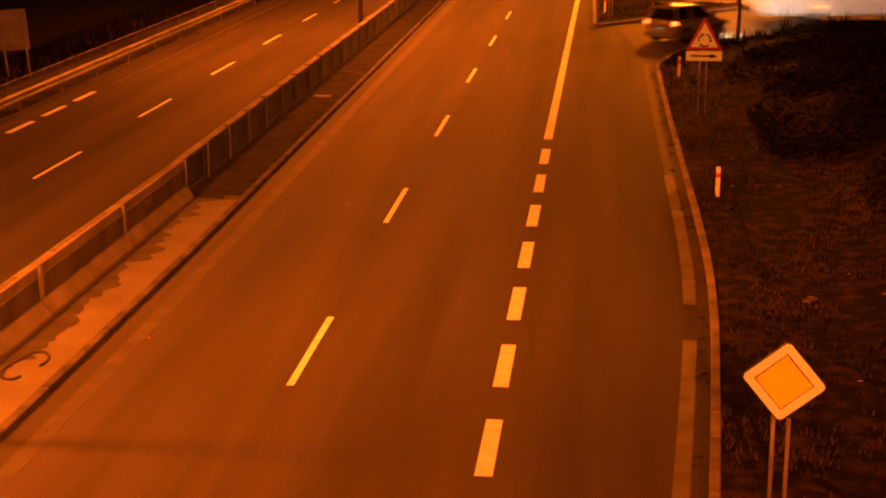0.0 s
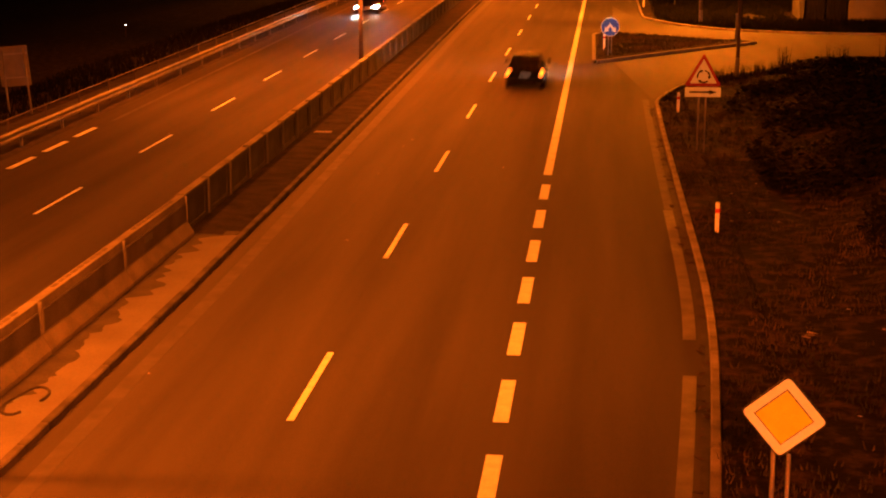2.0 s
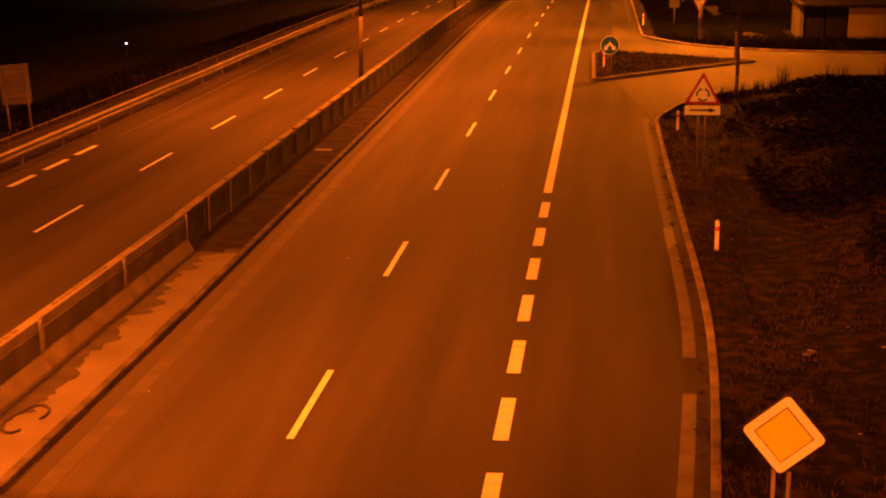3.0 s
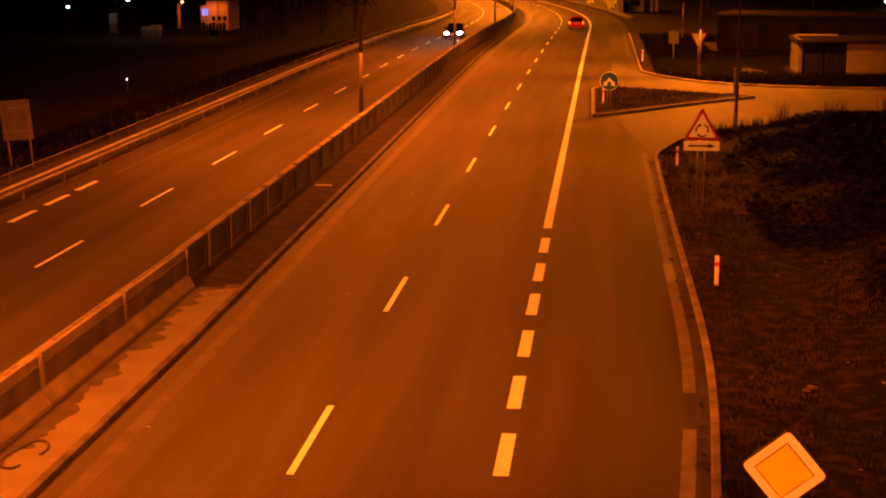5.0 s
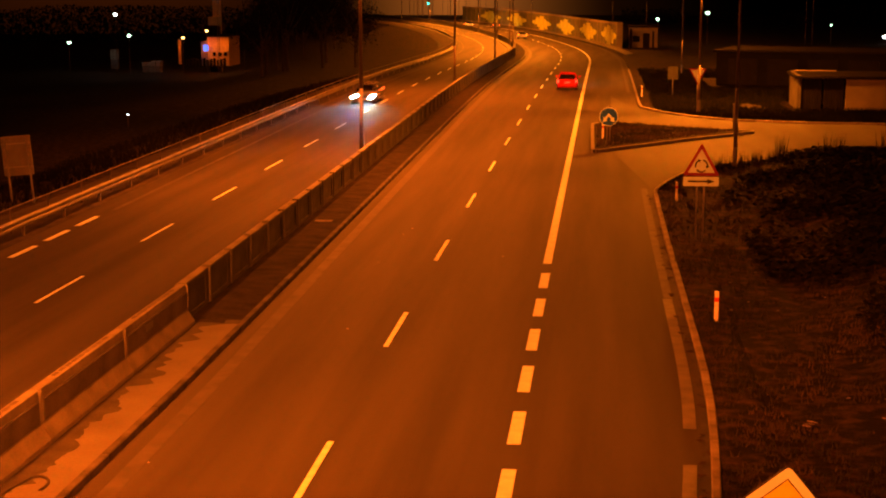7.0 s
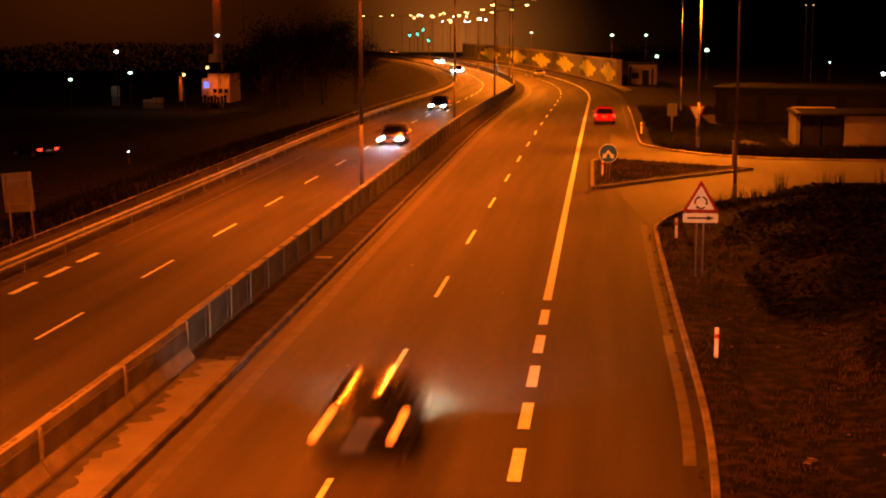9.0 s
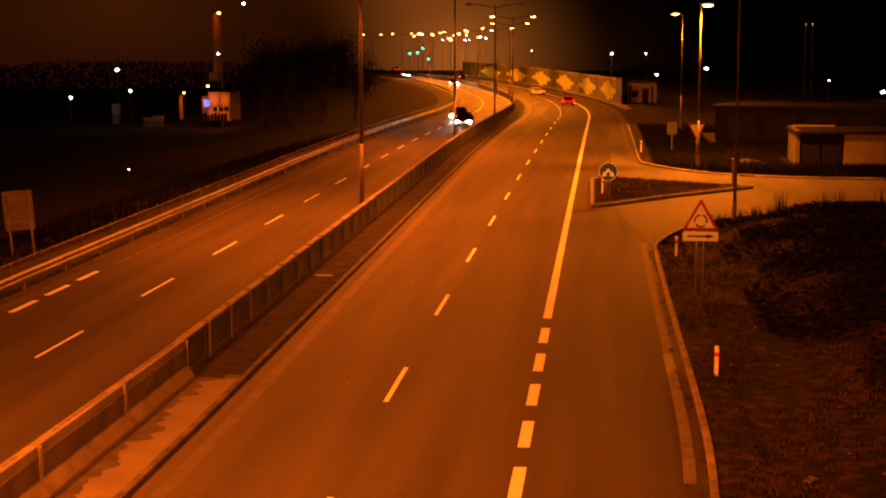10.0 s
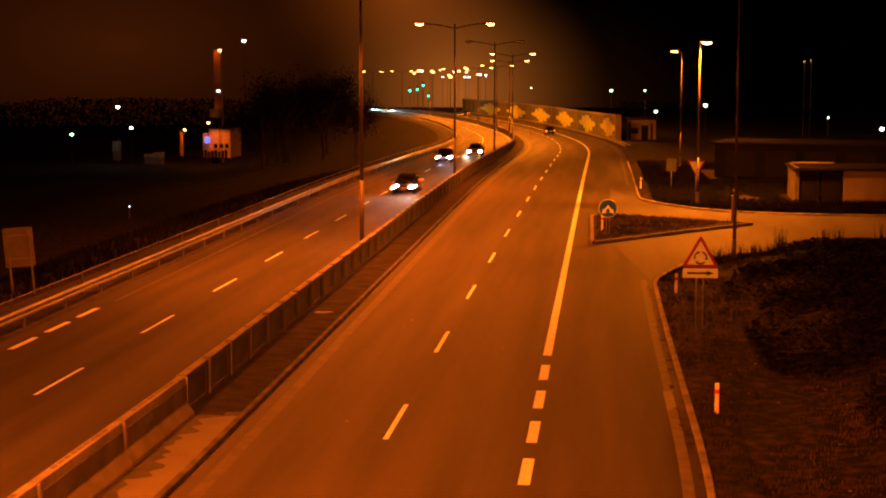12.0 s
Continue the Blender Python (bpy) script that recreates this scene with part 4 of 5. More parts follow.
def make_far_lamps():
    for x, z, glow, size in ((-83.8, 2.7, WHITE_LIGHT, 1.0), (-92.2, -2.1, GREEN_LIGHT, 0.9), (-81.5, -0.9, GREEN_LIGHT, 0.9),
                             (-72.0, -1.2, WARM_LIGHT, 0.7), (-67.8, 0.0, WARM_LIGHT, 0.75), (-65.6, 12.4, WARM_LIGHT, 0.9), (-65.9, 5.5, WHITE_LIGHT, 0.7)):
        yard_lamp(x, 258, z, glow, size)
    yard_lamp(-35.05, 110, -1.42, WHITE_LIGHT, 0.17, label="low white marker lamp in the dark field")
    for x, z, glow, size in ((1.24, 5.6, GREEN_LIGHT, 0.7), (6.9, 5.6, GREEN_LIGHT, 0.5), (8.76, 2.1, GREEN_LIGHT, 0.8), (17.0, 3.15, GREEN_LIGHT, 0.95),
                             (37.2, 1.2, GREEN_LIGHT, 0.5), (46.0, -0.7, WHITE_LIGHT, 1.1), (43.2, -3.2, WHITE_LIGHT, 0.3), (12.9, 7.95, WARM_LIGHT, 0.3), (-12.3, 6.05, GREEN_LIGHT, 0.4)):
        yard_lamp(x, 260, z, glow, size, ground=ground_height(x, 260) - 1.6, label="distant pale green yard lamp on a post")
    yard_lamp(-61.3, 258, 14.0, WHITE_LIGHT, 0.9, label="bright white floodlight on a tall post")
    for x in (33.1, 34.2):
        yard_lamp(x, 260, 10.5, WARM_LIGHT, 0.2, ground=ground_height(x, 260), label="faint distant lamp on a tall post")
    # traffic signals far down the road
    for x, h in ((-54.6, 6.6), (-52.4, 6.9), (-50.8, 8.1), (-49.3, 5.1)):
        p = Vector((x, 430, -2.25))
        ob = empty("traffic_signal", Matrix.Translation(p))
        bm = bmesh.new()
        tube(bm, (0, 0, 0), (0, 0, h), 0.09, n=8)
        part("post", bm, POLE_PAINT, ob)
        bm = bmesh.new()
        box(bm, -0.25, -0.2, h - 0.9, 0.25, 0.2, h + 0.3, bevel=0.03)
        case = part("signal_case", bm, SIGN_BLACK, ob)
        bm = bmesh.new()
        tube(bm, (0, -0.32, h - 0.6), (0, -0.19, h - 0.6), 0.3, n=14)
        part("green_lens", bm, TEAL_LIGHT, case, "green light")
        tagged(ob, "traffic signal showing green far down the road", "traffic light", "far traffic signals")
    # town lamps beyond
    rng = random.Random(5)
    for k in range(20):
        x, y = -0.108 + 0.05 * rng.random() ** 1.2, rng.uniform(445, 478)
        yard_lamp(x * y - 0.018 * y, y, rng.uniform(7.4, 9.4), WARM_LIGHT if rng.random() < 0.7 else WHITE_LIGHT, rng.uniform(0.6, 1.25), ground=-2.3, label="distant town street lamp", group="town lamps")


make_far_lamps()


def make_backdrop():
    """Glow of the town's mist, far behind all else."""
    bm = bmesh.new()
    R, n = 492, 32
    prev = None
    for i in range(n + 1):
        a = radians(90 + 60 - 120 * i / n)
        lo, hi = bm.verts.new((R * math.cos(a), R * math.sin(a), -40)), bm.verts.new((R * math.cos(a), R * math.sin(a), 260))
        if prev:
            bm.faces.new((prev[0], lo, hi, prev[1]))
        prev = (lo, hi)
    m = bpy.data.materials.new("misty_night")
    m.use_nodes = True
    nt = m.node_tree
    nt.nodes.remove(nt.nodes["Principled BSDF"])
    co = nt.nodes.new("ShaderNodeTexCoord")
    total = None
    # centre and reach of each glow in the mist, in metres, and its colour
    for cx, cz, rx, rz, colour in ((-46, 2, 50, 44, (0.38, 0.098, 0.013)), (-26, -6, 75, 48, (0.022, 0.0055, 0.0005)), (-150, 18, 150, 75, (0.044, 0.0082, 0.0008)), (-64, 36, 48, 36, (0.21, 0.04, 0.0035))):
        mp = nt.nodes.new("ShaderNodeMapping")
        mp.inputs["Location"].default_value = (-cx / rx, 0, -cz / rz)
        mp.inputs["Scale"].default_value = (1 / rx, 0, 1 / rz)
        gr = nt.nodes.new("ShaderNodeTexGradient")
        gr.gradient_type = "QUADRATIC_SPHERE"
        em = nt.nodes.new("ShaderNodeEmission")
        em.inputs["Color"].default_value = (*colour, 1)
        nt.links.new(co.outputs["Object"], mp.inputs["Vector"])
        nt.links.new(mp.outputs["Vector"], gr.inputs["Vector"])
        nt.links.new(gr.outputs["Fac"], em.inputs["Strength"])
        if total is None:
            total = em.outputs["Emission"]
        else:
            add = nt.nodes.new("ShaderNodeAddShader")
            nt.links.new(total, add.inputs[0])
            nt.links.new(em.outputs["Emission"], add.inputs[1])
            total = add.outputs["Shader"]
    nt.links.new(total, nt.nodes["Material Output"].inputs["Surface"])
    ob = mesh_object("backdrop", bm, m)
    tagged(ob, "misty night sky glowing orange over the town", "sky", kind="structure")


make_backdrop()


# ---- plants ----
def blades(name, spots, mat, label, category, tall=(0.06, 0.16), seed=1, width=0.012, lean=0.5):
    rng = np.random.default_rng(seed)
    verts, faces = [], []
    for x, y, z in spots:
        for _ in range(3):
            a, h = rng.uniform(0, math.tau), rng.uniform(*tall)
            dx, dy = rng.uniform(-lean, lean, 2) * h
            w = width * rng.uniform(0.7, 1.5)
            px, py = x + rng.uniform(-0.08, 0.08), y + rng.uniform(-0.08, 0.08)
            i = len(verts)
            verts += [(px - w * math.cos(a), py - w * math.sin(a), z - 0.02), (px + w * math.cos(a), py + w * math.sin(a), z - 0.02), (px + dx, py + dy, z + h)]
            faces.append((i, i + 1, i + 2))
    me = bpy.data.meshes.new(name)
    me.from_pydata(verts, [], faces)
    me.materials.append(mat)
    return tagged(new(name, me), label, category, kind="stuff")


def make_plants():
    rng = np.random.default_rng(3)
    spots = []
    for _ in range(30000):
        x, y = 1.4 + 16 * rng.random() ** 1.3, 12 + 60 * rng.random()
        if y > ramp_south(x) - 0.4 or x < kerb_x(y) + 0.12 or (x > 7 and y > 46):
            continue
        if noise.noise((x * 0.7, y * 0.5, 7.0)) < rng.uniform(-0.5, 0.35):
            continue
        spots.append((x, y, max(0.1 if x < 3.3 else -1, ground_height(x, y))))
    blades("grass", spots, BLADE, "short dry brown grass on the bank", "grass", tall=(0.05, 0.17), seed=4, width=0.016)
    spots = []
    for _ in range(4200):
        x, y = rng.uniform(-0.3, 7.6), rng.uniform(76, 90.2)
        if y < 75.9 + (x + 0.48) * 1.26 or y > 90.4 - max(0.0, x - 0.4) * 0.62:
            continue
        spots.append((x, y, 0.13))
    blades("grass", spots, BLADE, "dry grass on the traffic island", "grass", tall=(0.05, 0.2), seed=6, width=0.02)
    spots = []
    for _ in range(5000):
        s, off = rng.uniform(30, 140), -21.6 - 8 * rng.random() ** 1.6
        p = on_road(s, off)[0]
        spots.append((p.x, p.y, ground_height(p.x, p.y)))
    blades("grass", spots, LEAF, "rough dark grass behind the guardrail", "grass", tall=(0.15, 0.5), seed=8, width=0.025)
    # rough grass between the slip road and the sheds, added to darken the verge
    spots = []
    for _ in range(30000):
        x, y = rng.uniform(3.2, 26), 93.5 + 62 * rng.random() ** 1.5
        if y < ramp_north(x) + 0.6 or x - axis_x(y) < 3.4 or (x > 12.0 and 101.2 < y < 109) or (x > 8.5 and 123 < y < 140):
            continue
        spots.append((x, y, ground_height(x, y)))
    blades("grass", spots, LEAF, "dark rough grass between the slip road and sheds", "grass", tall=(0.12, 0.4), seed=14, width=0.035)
    # tall weeds against the slip road
    spots = []
    for _ in range(700):
        x = 3.6 + 17 * rng.random() ** 0.8
        y = ramp_south(x) - rng.uniform(0.3, 2.6)
        spots.append((x, y, ground_height(x, y)))
    blades("weeds", spots, BLADE, "tall dry weeds on the top of the bank", "weeds", tall=(0.15, 0.75), seed=9, width=0.02, lean=0.25)
    # a few taller sprigs at the bank's edge
    spots = []
    for cx in (8.3, 10.4, 11.0, 13.2):
        for _ in range(14):
            x = cx + rng.normal(0, 0.12)
            y = ramp_south(x) - 0.7 + rng.normal(0, 0.15)
            spots.append((x, y, ground_height(x, y)))
    blades("weeds", spots, LEAF, "tall dark weed stalks at the bank's edge", "weeds", tall=(0.5, 1.5), seed=19, width=0.02, lean=0.2)
    # low scrub on the mound, its colour darkened to leave it unlit
    verts, faces = [], []
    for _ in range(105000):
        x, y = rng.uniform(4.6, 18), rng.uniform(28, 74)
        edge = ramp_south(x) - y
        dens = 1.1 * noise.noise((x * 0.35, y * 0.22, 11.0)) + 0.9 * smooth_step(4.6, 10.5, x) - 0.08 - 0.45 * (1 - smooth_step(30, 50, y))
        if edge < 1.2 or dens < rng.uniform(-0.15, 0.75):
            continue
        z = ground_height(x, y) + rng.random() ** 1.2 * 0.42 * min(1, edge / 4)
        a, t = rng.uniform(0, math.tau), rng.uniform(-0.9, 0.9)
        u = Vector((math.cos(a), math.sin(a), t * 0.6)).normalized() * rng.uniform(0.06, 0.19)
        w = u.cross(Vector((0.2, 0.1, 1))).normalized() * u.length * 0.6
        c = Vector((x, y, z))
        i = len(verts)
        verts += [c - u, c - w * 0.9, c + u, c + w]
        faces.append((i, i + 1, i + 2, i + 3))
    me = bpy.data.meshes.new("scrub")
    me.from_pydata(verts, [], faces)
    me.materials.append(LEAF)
    tagged(new("scrub", me), "low scrub covering the mound, darkened to look unlit", "bush", kind="stuff")
    # fallen leaves and scraps
    bm = bmesh.new()
    vs = [bm.verts.new(p) for p in ((-0.08, 0, 0.0), (-0.02, -0.05, 0.012), (0.07, -0.03, 0.0), (0.09, 0.03, 0.02), (0.0, 0.05, 0.006))]
    bm.faces.new(vs)
    ext = bmesh.ops.extrude_face_region(bm, geom=bm.faces[:])
    for v in [g for g in ext["geom"] if isinstance(g, bmesh.types.BMVert)]:
        v.co.z += 0.006
    me = bpy.data.meshes.new("dead_leaf")
    bm.to_mesh(me), bm.free()
    me.materials.append(LITTER)
    for k in range(46):
        if k < 3:
            x, y, sc = 3.9 + 0.07 * k, 28.1 + 0.15 * k, 1.3
        else:
            x, y, sc = (2.45 + 5 * rng.random() ** 1.5, rng.uniform(16, 44), rng.uniform(0.4, 0.8)) if k < 36 else (rng.uniform(-8, 1), rng.uniform(24, 60), 0.5)
        z = ground_height(x, y) + 0.07 if x > 2.5 else 0.025
        ob = new("dead_leaf", me)
        ob.matrix_basis = pose(x, y, z, rng.uniform(-15, 15), rng.uniform(-15, 15), rng.uniform(0, 360)) @ Matrix.Scale(sc, 4)
        tagged(ob, "crumpled pale dead leaf lying on turf", "leaf", "dead leaves")
    brown = me.copy()
    brown.materials[0] = BROWN_LEAF
    for k in range(90):
        y = 17 + 43 * rng.random()
        x = kerb_x(y) - rng.uniform(0.1, 0.32)
        ob = new("dead_leaf", brown)
        ob.matrix_basis = pose(x, y, 0.03, rng.uniform(-10, 10), rng.uniform(-10, 10), rng.uniform(0, 360)) @ Matrix.Scale(rng.uniform(0.5, 1.3), 4)
        tagged(ob, "brown dead leaf lying in the gutter", "leaf", "leaves in the gutter")


make_plants()


def tree(x, y, z, height, seed):
    rng = np.random.default_rng(seed)
    ob = empty("tree", Matrix.Translation((x, y, z)))
    bm = bmesh.new()
    tube(bm, (0, 0, -0.3), (0.1, 0, height * 0.45), 0.24, 0.14, n=8)
    tips = []
    for k in range(8):
        a, h = k * 2.4, height * rng.uniform(0.28, 0.5)
        tip = Vector((math.cos(a) * height * rng.uniform(0.16, 0.3), math.sin(a) * height * rng.uniform(0.16, 0.3), h + height * rng.uniform(0.15, 0.45)))
        tube(bm, (0.08, 0, h), tip, 0.09, 0.03, n=6)
        tips.append(tip)
    part("trunk", bm, BARK, ob)
    verts, faces = [], []
    for tip in tips:
        for _ in range(230):
            c = tip + Vector(rng.normal(0, height * 0.085, 3))
            u = Vector(rng.normal(0, 1, 3)).normalized() * rng.uniform(0.09, 0.2)
            w = u.cross(Vector((0.3, 0.2, 1))).normalized() * u.length * 0.6
            i = len(verts)
            verts += [c - u, c - w, c + u, c + w]
            faces.append((i, i + 1, i + 2, i + 3))
    me = bpy.data.meshes.new("crown")
    me.from_pydata(verts, [], faces)
    me.materials.append(LEAF)
    crown = new("crown", me)
    crown.parent = ob
    tagged(ob, "dark leafy tree at the field's edge", "tree", "trees at the field's edge")
    return ob


def make_trees():
    rng = random.Random(11)
    kinds = [tree(-48, 215, ground_height(-48, 215), 11.5, 1), tree(-50, 238, ground_height(-50, 238), 13, 2), tree(-43, 190, ground_height(-43, 190), 10, 3)]
    for k in range(30):
        s, off = rng.uniform(190, 420), rng.uniform(-56, -32)
        p = on_road(s, off)[0]
        if p.x / p.y < -0.225:
            continue
        copy_thing(kinds[k % 3], Matrix.Translation((p.x, p.y, ground_height(p.x, p.y))) @ Matrix.Rotation(rng.uniform(0, 6), 4, "Z") @ Matrix.Scale(rng.uniform(0.8, 1.3), 4))


make_trees()


def make_far_woods():
    """Dark woods on the horizon, many leaf clumps with a ragged top."""
    rng = np.random.default_rng(21)
    verts, faces = [], []
    for _ in range(60000):
        x = rng.uniform(-235, 235)
        y = rng.uniform(385, 428)
        if -0.16 < x / y < 0.01:
            continue
        top = 2.5 + 3 * noise.noise((x * 0.02, 0, 4)) + 1.5 * noise.noise((x * 0.11, y * 0.02, 9))
        z = -7.4 + (top + 6) * rng.random() ** 0.8
        c = Vector((x, y, z))
        u = Vector(rng.normal(0, 1, 3)).normalized() * rng.uniform(0.3, 0.65) * (1.2 - 0.5 * (z + 7.4) / (top + 6))
        w = u.cross(Vector((0.3, 0.2, 1))).normalized() * u.length * 0.7
        i = len(verts)
        verts += [c - u, c - w, c + u, c + w]
        faces.append((i, i + 1, i + 2, i + 3))
    me = bpy.data.meshes.new("far_woods")
    me.from_pydata(verts, [], faces)
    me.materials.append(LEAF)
    tagged(new("far_woods", me), "dark distant woods along the horizon", "trees", kind="stuff")


make_far_woods()


# ---- vehicles: each is an empty at road level, front towards +y ----
def loft(bm, stations, sections):
    """stations: y of each cross-section; sections: lists of (half width, z) from sill to roof; mirrored and joined."""
    rows = []
    for y, sec in zip(stations, sections):
        ring_ = [(-w, z) for w, z in sec] + [(w, z) for w, z in reversed(sec)]
        rows.append([bm.verts.new((x, y, z)) for x, z in ring_])
    k = len(rows[0])
    for a, b in zip(rows, rows[1:]):
        for j in range(k):
            bm.faces.new((a[j], a[(j + 1) % k], b[(j + 1) % k], b[j]))
    bm.faces.new(list(reversed(rows[0])))
    bm.faces.new(rows[-1])
    return bm


def wheels(ob, ys, half, r):
    for y in ys:
        for s in (-1, 1):
            bm = bmesh.new()
            tube(bm, (s * (half - 0.22), y, r), (s * half, y, r), r, n=18)
            w = part("wheel", bm, TYRE, ob)
            bm = bmesh.new()
            tube(bm, (s * (half - 0.04), y, r), (s * (half + 0.012), y, r), r * 0.62, r * 0.5, n=14)
            part("rim", bm, RIM, w)


def paint_of(colour, flake=0.0):
    return material("car_paint", colour, rough=0.13, metal=flake, vary=0.06, scale=1.5, coat=0.0, spec=0.5)


PAINTS = {
    "dark": paint_of((0.006, 0.006, 0.007)), "grey": paint_of((0.06, 0.06, 0.063), 0.1), "silver": paint_of((0.36, 0.36, 0.36), 0.5),
    "white": paint_of((0.72, 0.71, 0.68)), "red": paint_of((0.36, 0.012, 0.012)), "blue": paint_of((0.02, 0.04, 0.12), 0.3),
    "beige": paint_of((0.36, 0.31, 0.2)),
}

# length, half width, height, bonnet height, belt height, y of: tail, boot end, rear roof, front roof, screen foot, nose
SHAPES = {
    "hatchback": (3.6, 0.84, 1.36, 0.80, 0.88, -1.8, -1.72, -0.98, 0.05, 0.8, 1.8),
    "saloon": (4.0, 0.82, 1.33, 0.80, 0.87, -2.0, -1.42, -0.75, 0.2, 0.9, 2.0),
    "estate": (4.0, 0.82, 1.38, 0.84, 0.9, -2.0, -1.93, -1.6, 0.2, 0.95, 2.0),
    "off_roader": (4.0, 0.87, 1.62, 0.98, 1.05, -2.0, -1.94, -1.68, 0.3, 0.9, 2.0),
}


def head_lamp(bm, x, y, z):
    """A slightly drooped lens set back in its surround."""
    box(bm, x - 0.14, y - 0.05, z - 0.08, x + 0.14, y - 0.02, z + 0.08, bevel=0.012)


def head_cowl(bm, x, y, z):
    # Dark frame added round the lens to cut light thrown sideways.
    for x0, z0, x1, z1 in ((-0.16, 0.081, 0.16, 0.095), (-0.16, -0.095, 0.16, -0.081), (-0.16, -0.081, -0.142, 0.081), (0.142, -0.081, 0.16, 0.081)):
        box(bm, x + x0, y - 0.25, z + z0, x + x1, y + (0.075 if z0 > -0.09 else 0.0), z + z1)
    box(bm, x - 0.16, y - 0.3, z - 0.095, x + 0.16, y - 0.06, z + 0.095)


def car(kind, colour, facing, tail=None, brake=False, warm=False):
    """facing: 'away' shows its lit tail, 'towards' its headlights; both sets of lamps are on."""
    L, W, Hh, bonnet, belt, tail_y, boot, rr, fr, foot, nose = SHAPES[kind]
    paint = PAINTS[colour]
    ob = empty("car")
    low = 0.22
    # lower body
    st = [tail_y, tail_y + 0.12, boot + 0.25, -L * 0.18, L * 0.15, foot, nose - 0.35, nose - 0.08, nose]
    wid = [W * 0.86, W * 0.96, W, W, W, W * 0.99, W * 0.94, W * 0.86, W * 0.74]
    top = [belt - 0.14, belt - 0.02, belt, belt, belt, bonnet + 0.03, bonnet - 0.1, bonnet - 0.24, bonnet - 0.34]
    sec = [[(w * 0.9, low + (0.1 if i in (0, 8) else 0)), (w, low + 0.16), (w, lerp(low, t, 0.62)), (w * 0.95, t - 0.03), (w * 0.86, t)] for i, (w, t) in enumerate(zip(wid, top))]
    part("body", loft(bmesh.new(), st, sec), paint, ob, smooth=True)
    # cabin: glass all round, roof panel and pillars over it
    gs = [boot + 0.06, rr, (rr + fr) / 2, fr, foot + 0.02]
    gw = [0.76, 0.66, 0.68, 0.66, 0.78]
    gt = [belt + 0.02, Hh - 0.06, Hh - 0.02, Hh - 0.06, bonnet + 0.06]
    sec = [[(W * 0.88, belt - 0.08), (W * 0.88, min(belt + 0.02, t)), (W * lerp(0.88, w, 0.6), lerp(belt, t, 0.6) if t > belt else t), (W * w, t - 0.01 if t > belt + 0.1 else t), (W * w * 0.9, t)] for w, t in zip(gw, gt)]
    part("cabin_glass", loft(bmesh.new(), gs, sec), CAR_GLASS, ob, "dark glossy windows", smooth=False)
    sec = [[(W * 0.65, z - 0.06), (W * 0.67, z - 0.025), (W * 0.62, z + 0.01), (W * 0.42, z + 0.034), (W * 0.2, z + 0.042)] for z in (Hh - 0.06, Hh - 0.035, Hh - 0.02, Hh - 0.04, Hh - 0.06)]
    part("roof", loft(bmesh.new(), [rr - 0.08, rr + 0.25, (rr + fr) / 2, fr - 0.2, fr + 0.06], sec), paint, ob, smooth=True)
    for s in (-1, 1):
        for (y0, z0, y1, z1, w0, w1) in ((boot + 0.1, belt, rr, Hh - 0.05, 0.86, 0.67), ((rr + fr) / 2, belt, (rr + fr) / 2 - 0.05, Hh - 0.04, 0.88, 0.68), (foot, belt - 0.02, fr, Hh - 0.05, 0.86, 0.67)):
            bm = bmesh.new()
            tube(bm, (s * W * w0, y0, z0), (s * W * w1, y1, z1), 0.045, n=6)
            part("pillar", bm, paint, ob)
    # bumpers, lamps, plates, mirrors
    bm = bmesh.new()
    box(bm, -W * 0.9, tail_y - 0.06, 0.27, W * 0.9, tail_y + 0.2, 0.56, bevel=0.06)
    part("rear_bumper", bm, paint, ob)
    bm = bmesh.new()
    box(bm, -W * 0.84, nose - 0.2, 0.22, W * 0.84, nose + 0.05, 0.5, bevel=0.06)
    part("front_bumper", bm, paint if kind != "off_roader" else TRIM, ob)
    bm = bmesh.new()
    box(bm, -W * 0.45, nose - 0.06, 0.42, W * 0.45, nose + 0.055, 0.56, bevel=0.02)
    part("grille", bm, TRIM, ob)
    tail = tail or TAIL
    head = HEAD_WARM if warm else HEAD if facing == "towards" else HEAD_HALOGEN
    tz = belt - 0.12 if kind != "estate" else belt - 0.05
    for s in (-1, 1):
        bm = bmesh.new()
        box(bm, s * W * 0.86 - 0.08, tail_y - 0.05, tz - 0.11, s * W * 0.86 + 0.07, tail_y + 0.2, tz + 0.06, bevel=0.035)
        part("tail_lamp", bm, tail, ob, "glowing rear lamp")
        bm = bmesh.new()
        head_lamp(bm, s * W * 0.72, nose + 0.0, bonnet - 0.3)
        lens = part("headlight", bm, head, ob, "lit headlight")
        bm = bmesh.new()
        head_cowl(bm, s * W * 0.72, nose + 0.0, bonnet - 0.3)
        part("beam_shroud", bm, TRIM, lens, "dark lamp surround added to narrow the beam")
        bm = bmesh.new()
        box(bm, s * (W + 0.1) - 0.09, foot - 0.25, belt + 0.0, s * (W + 0.1) + 0.09, foot - 0.13, belt + 0.14, bevel=0.03)
        part("door_mirror", bm, paint, ob)
    bm = bmesh.new()
    box(bm, -0.22, tail_y - 0.072, 0.6, 0.22, tail_y + 0.02, 0.69)
    part("rear_plate", bm, PLATE_LIT, ob, "lit rear plate, plain")
    bm = bmesh.new()
    box(bm, -0.26, nose + 0.045, 0.34, 0.26, nose + 0.062, 0.45)
    part("front_plate", bm, PLATE, ob)
    if brake:
        bm = bmesh.new()
        box(bm, -0.16, rr - 0.14, Hh - 0.075, 0.16, rr - 0.07, Hh - 0.02)
        part("brake_lamp", bm, TAIL_AMBER, ob, "high brake light")
    wheels(ob, (-L * 0.295, L * 0.305), W + 0.005, 0.315 if kind != "off_roader" else 0.36)
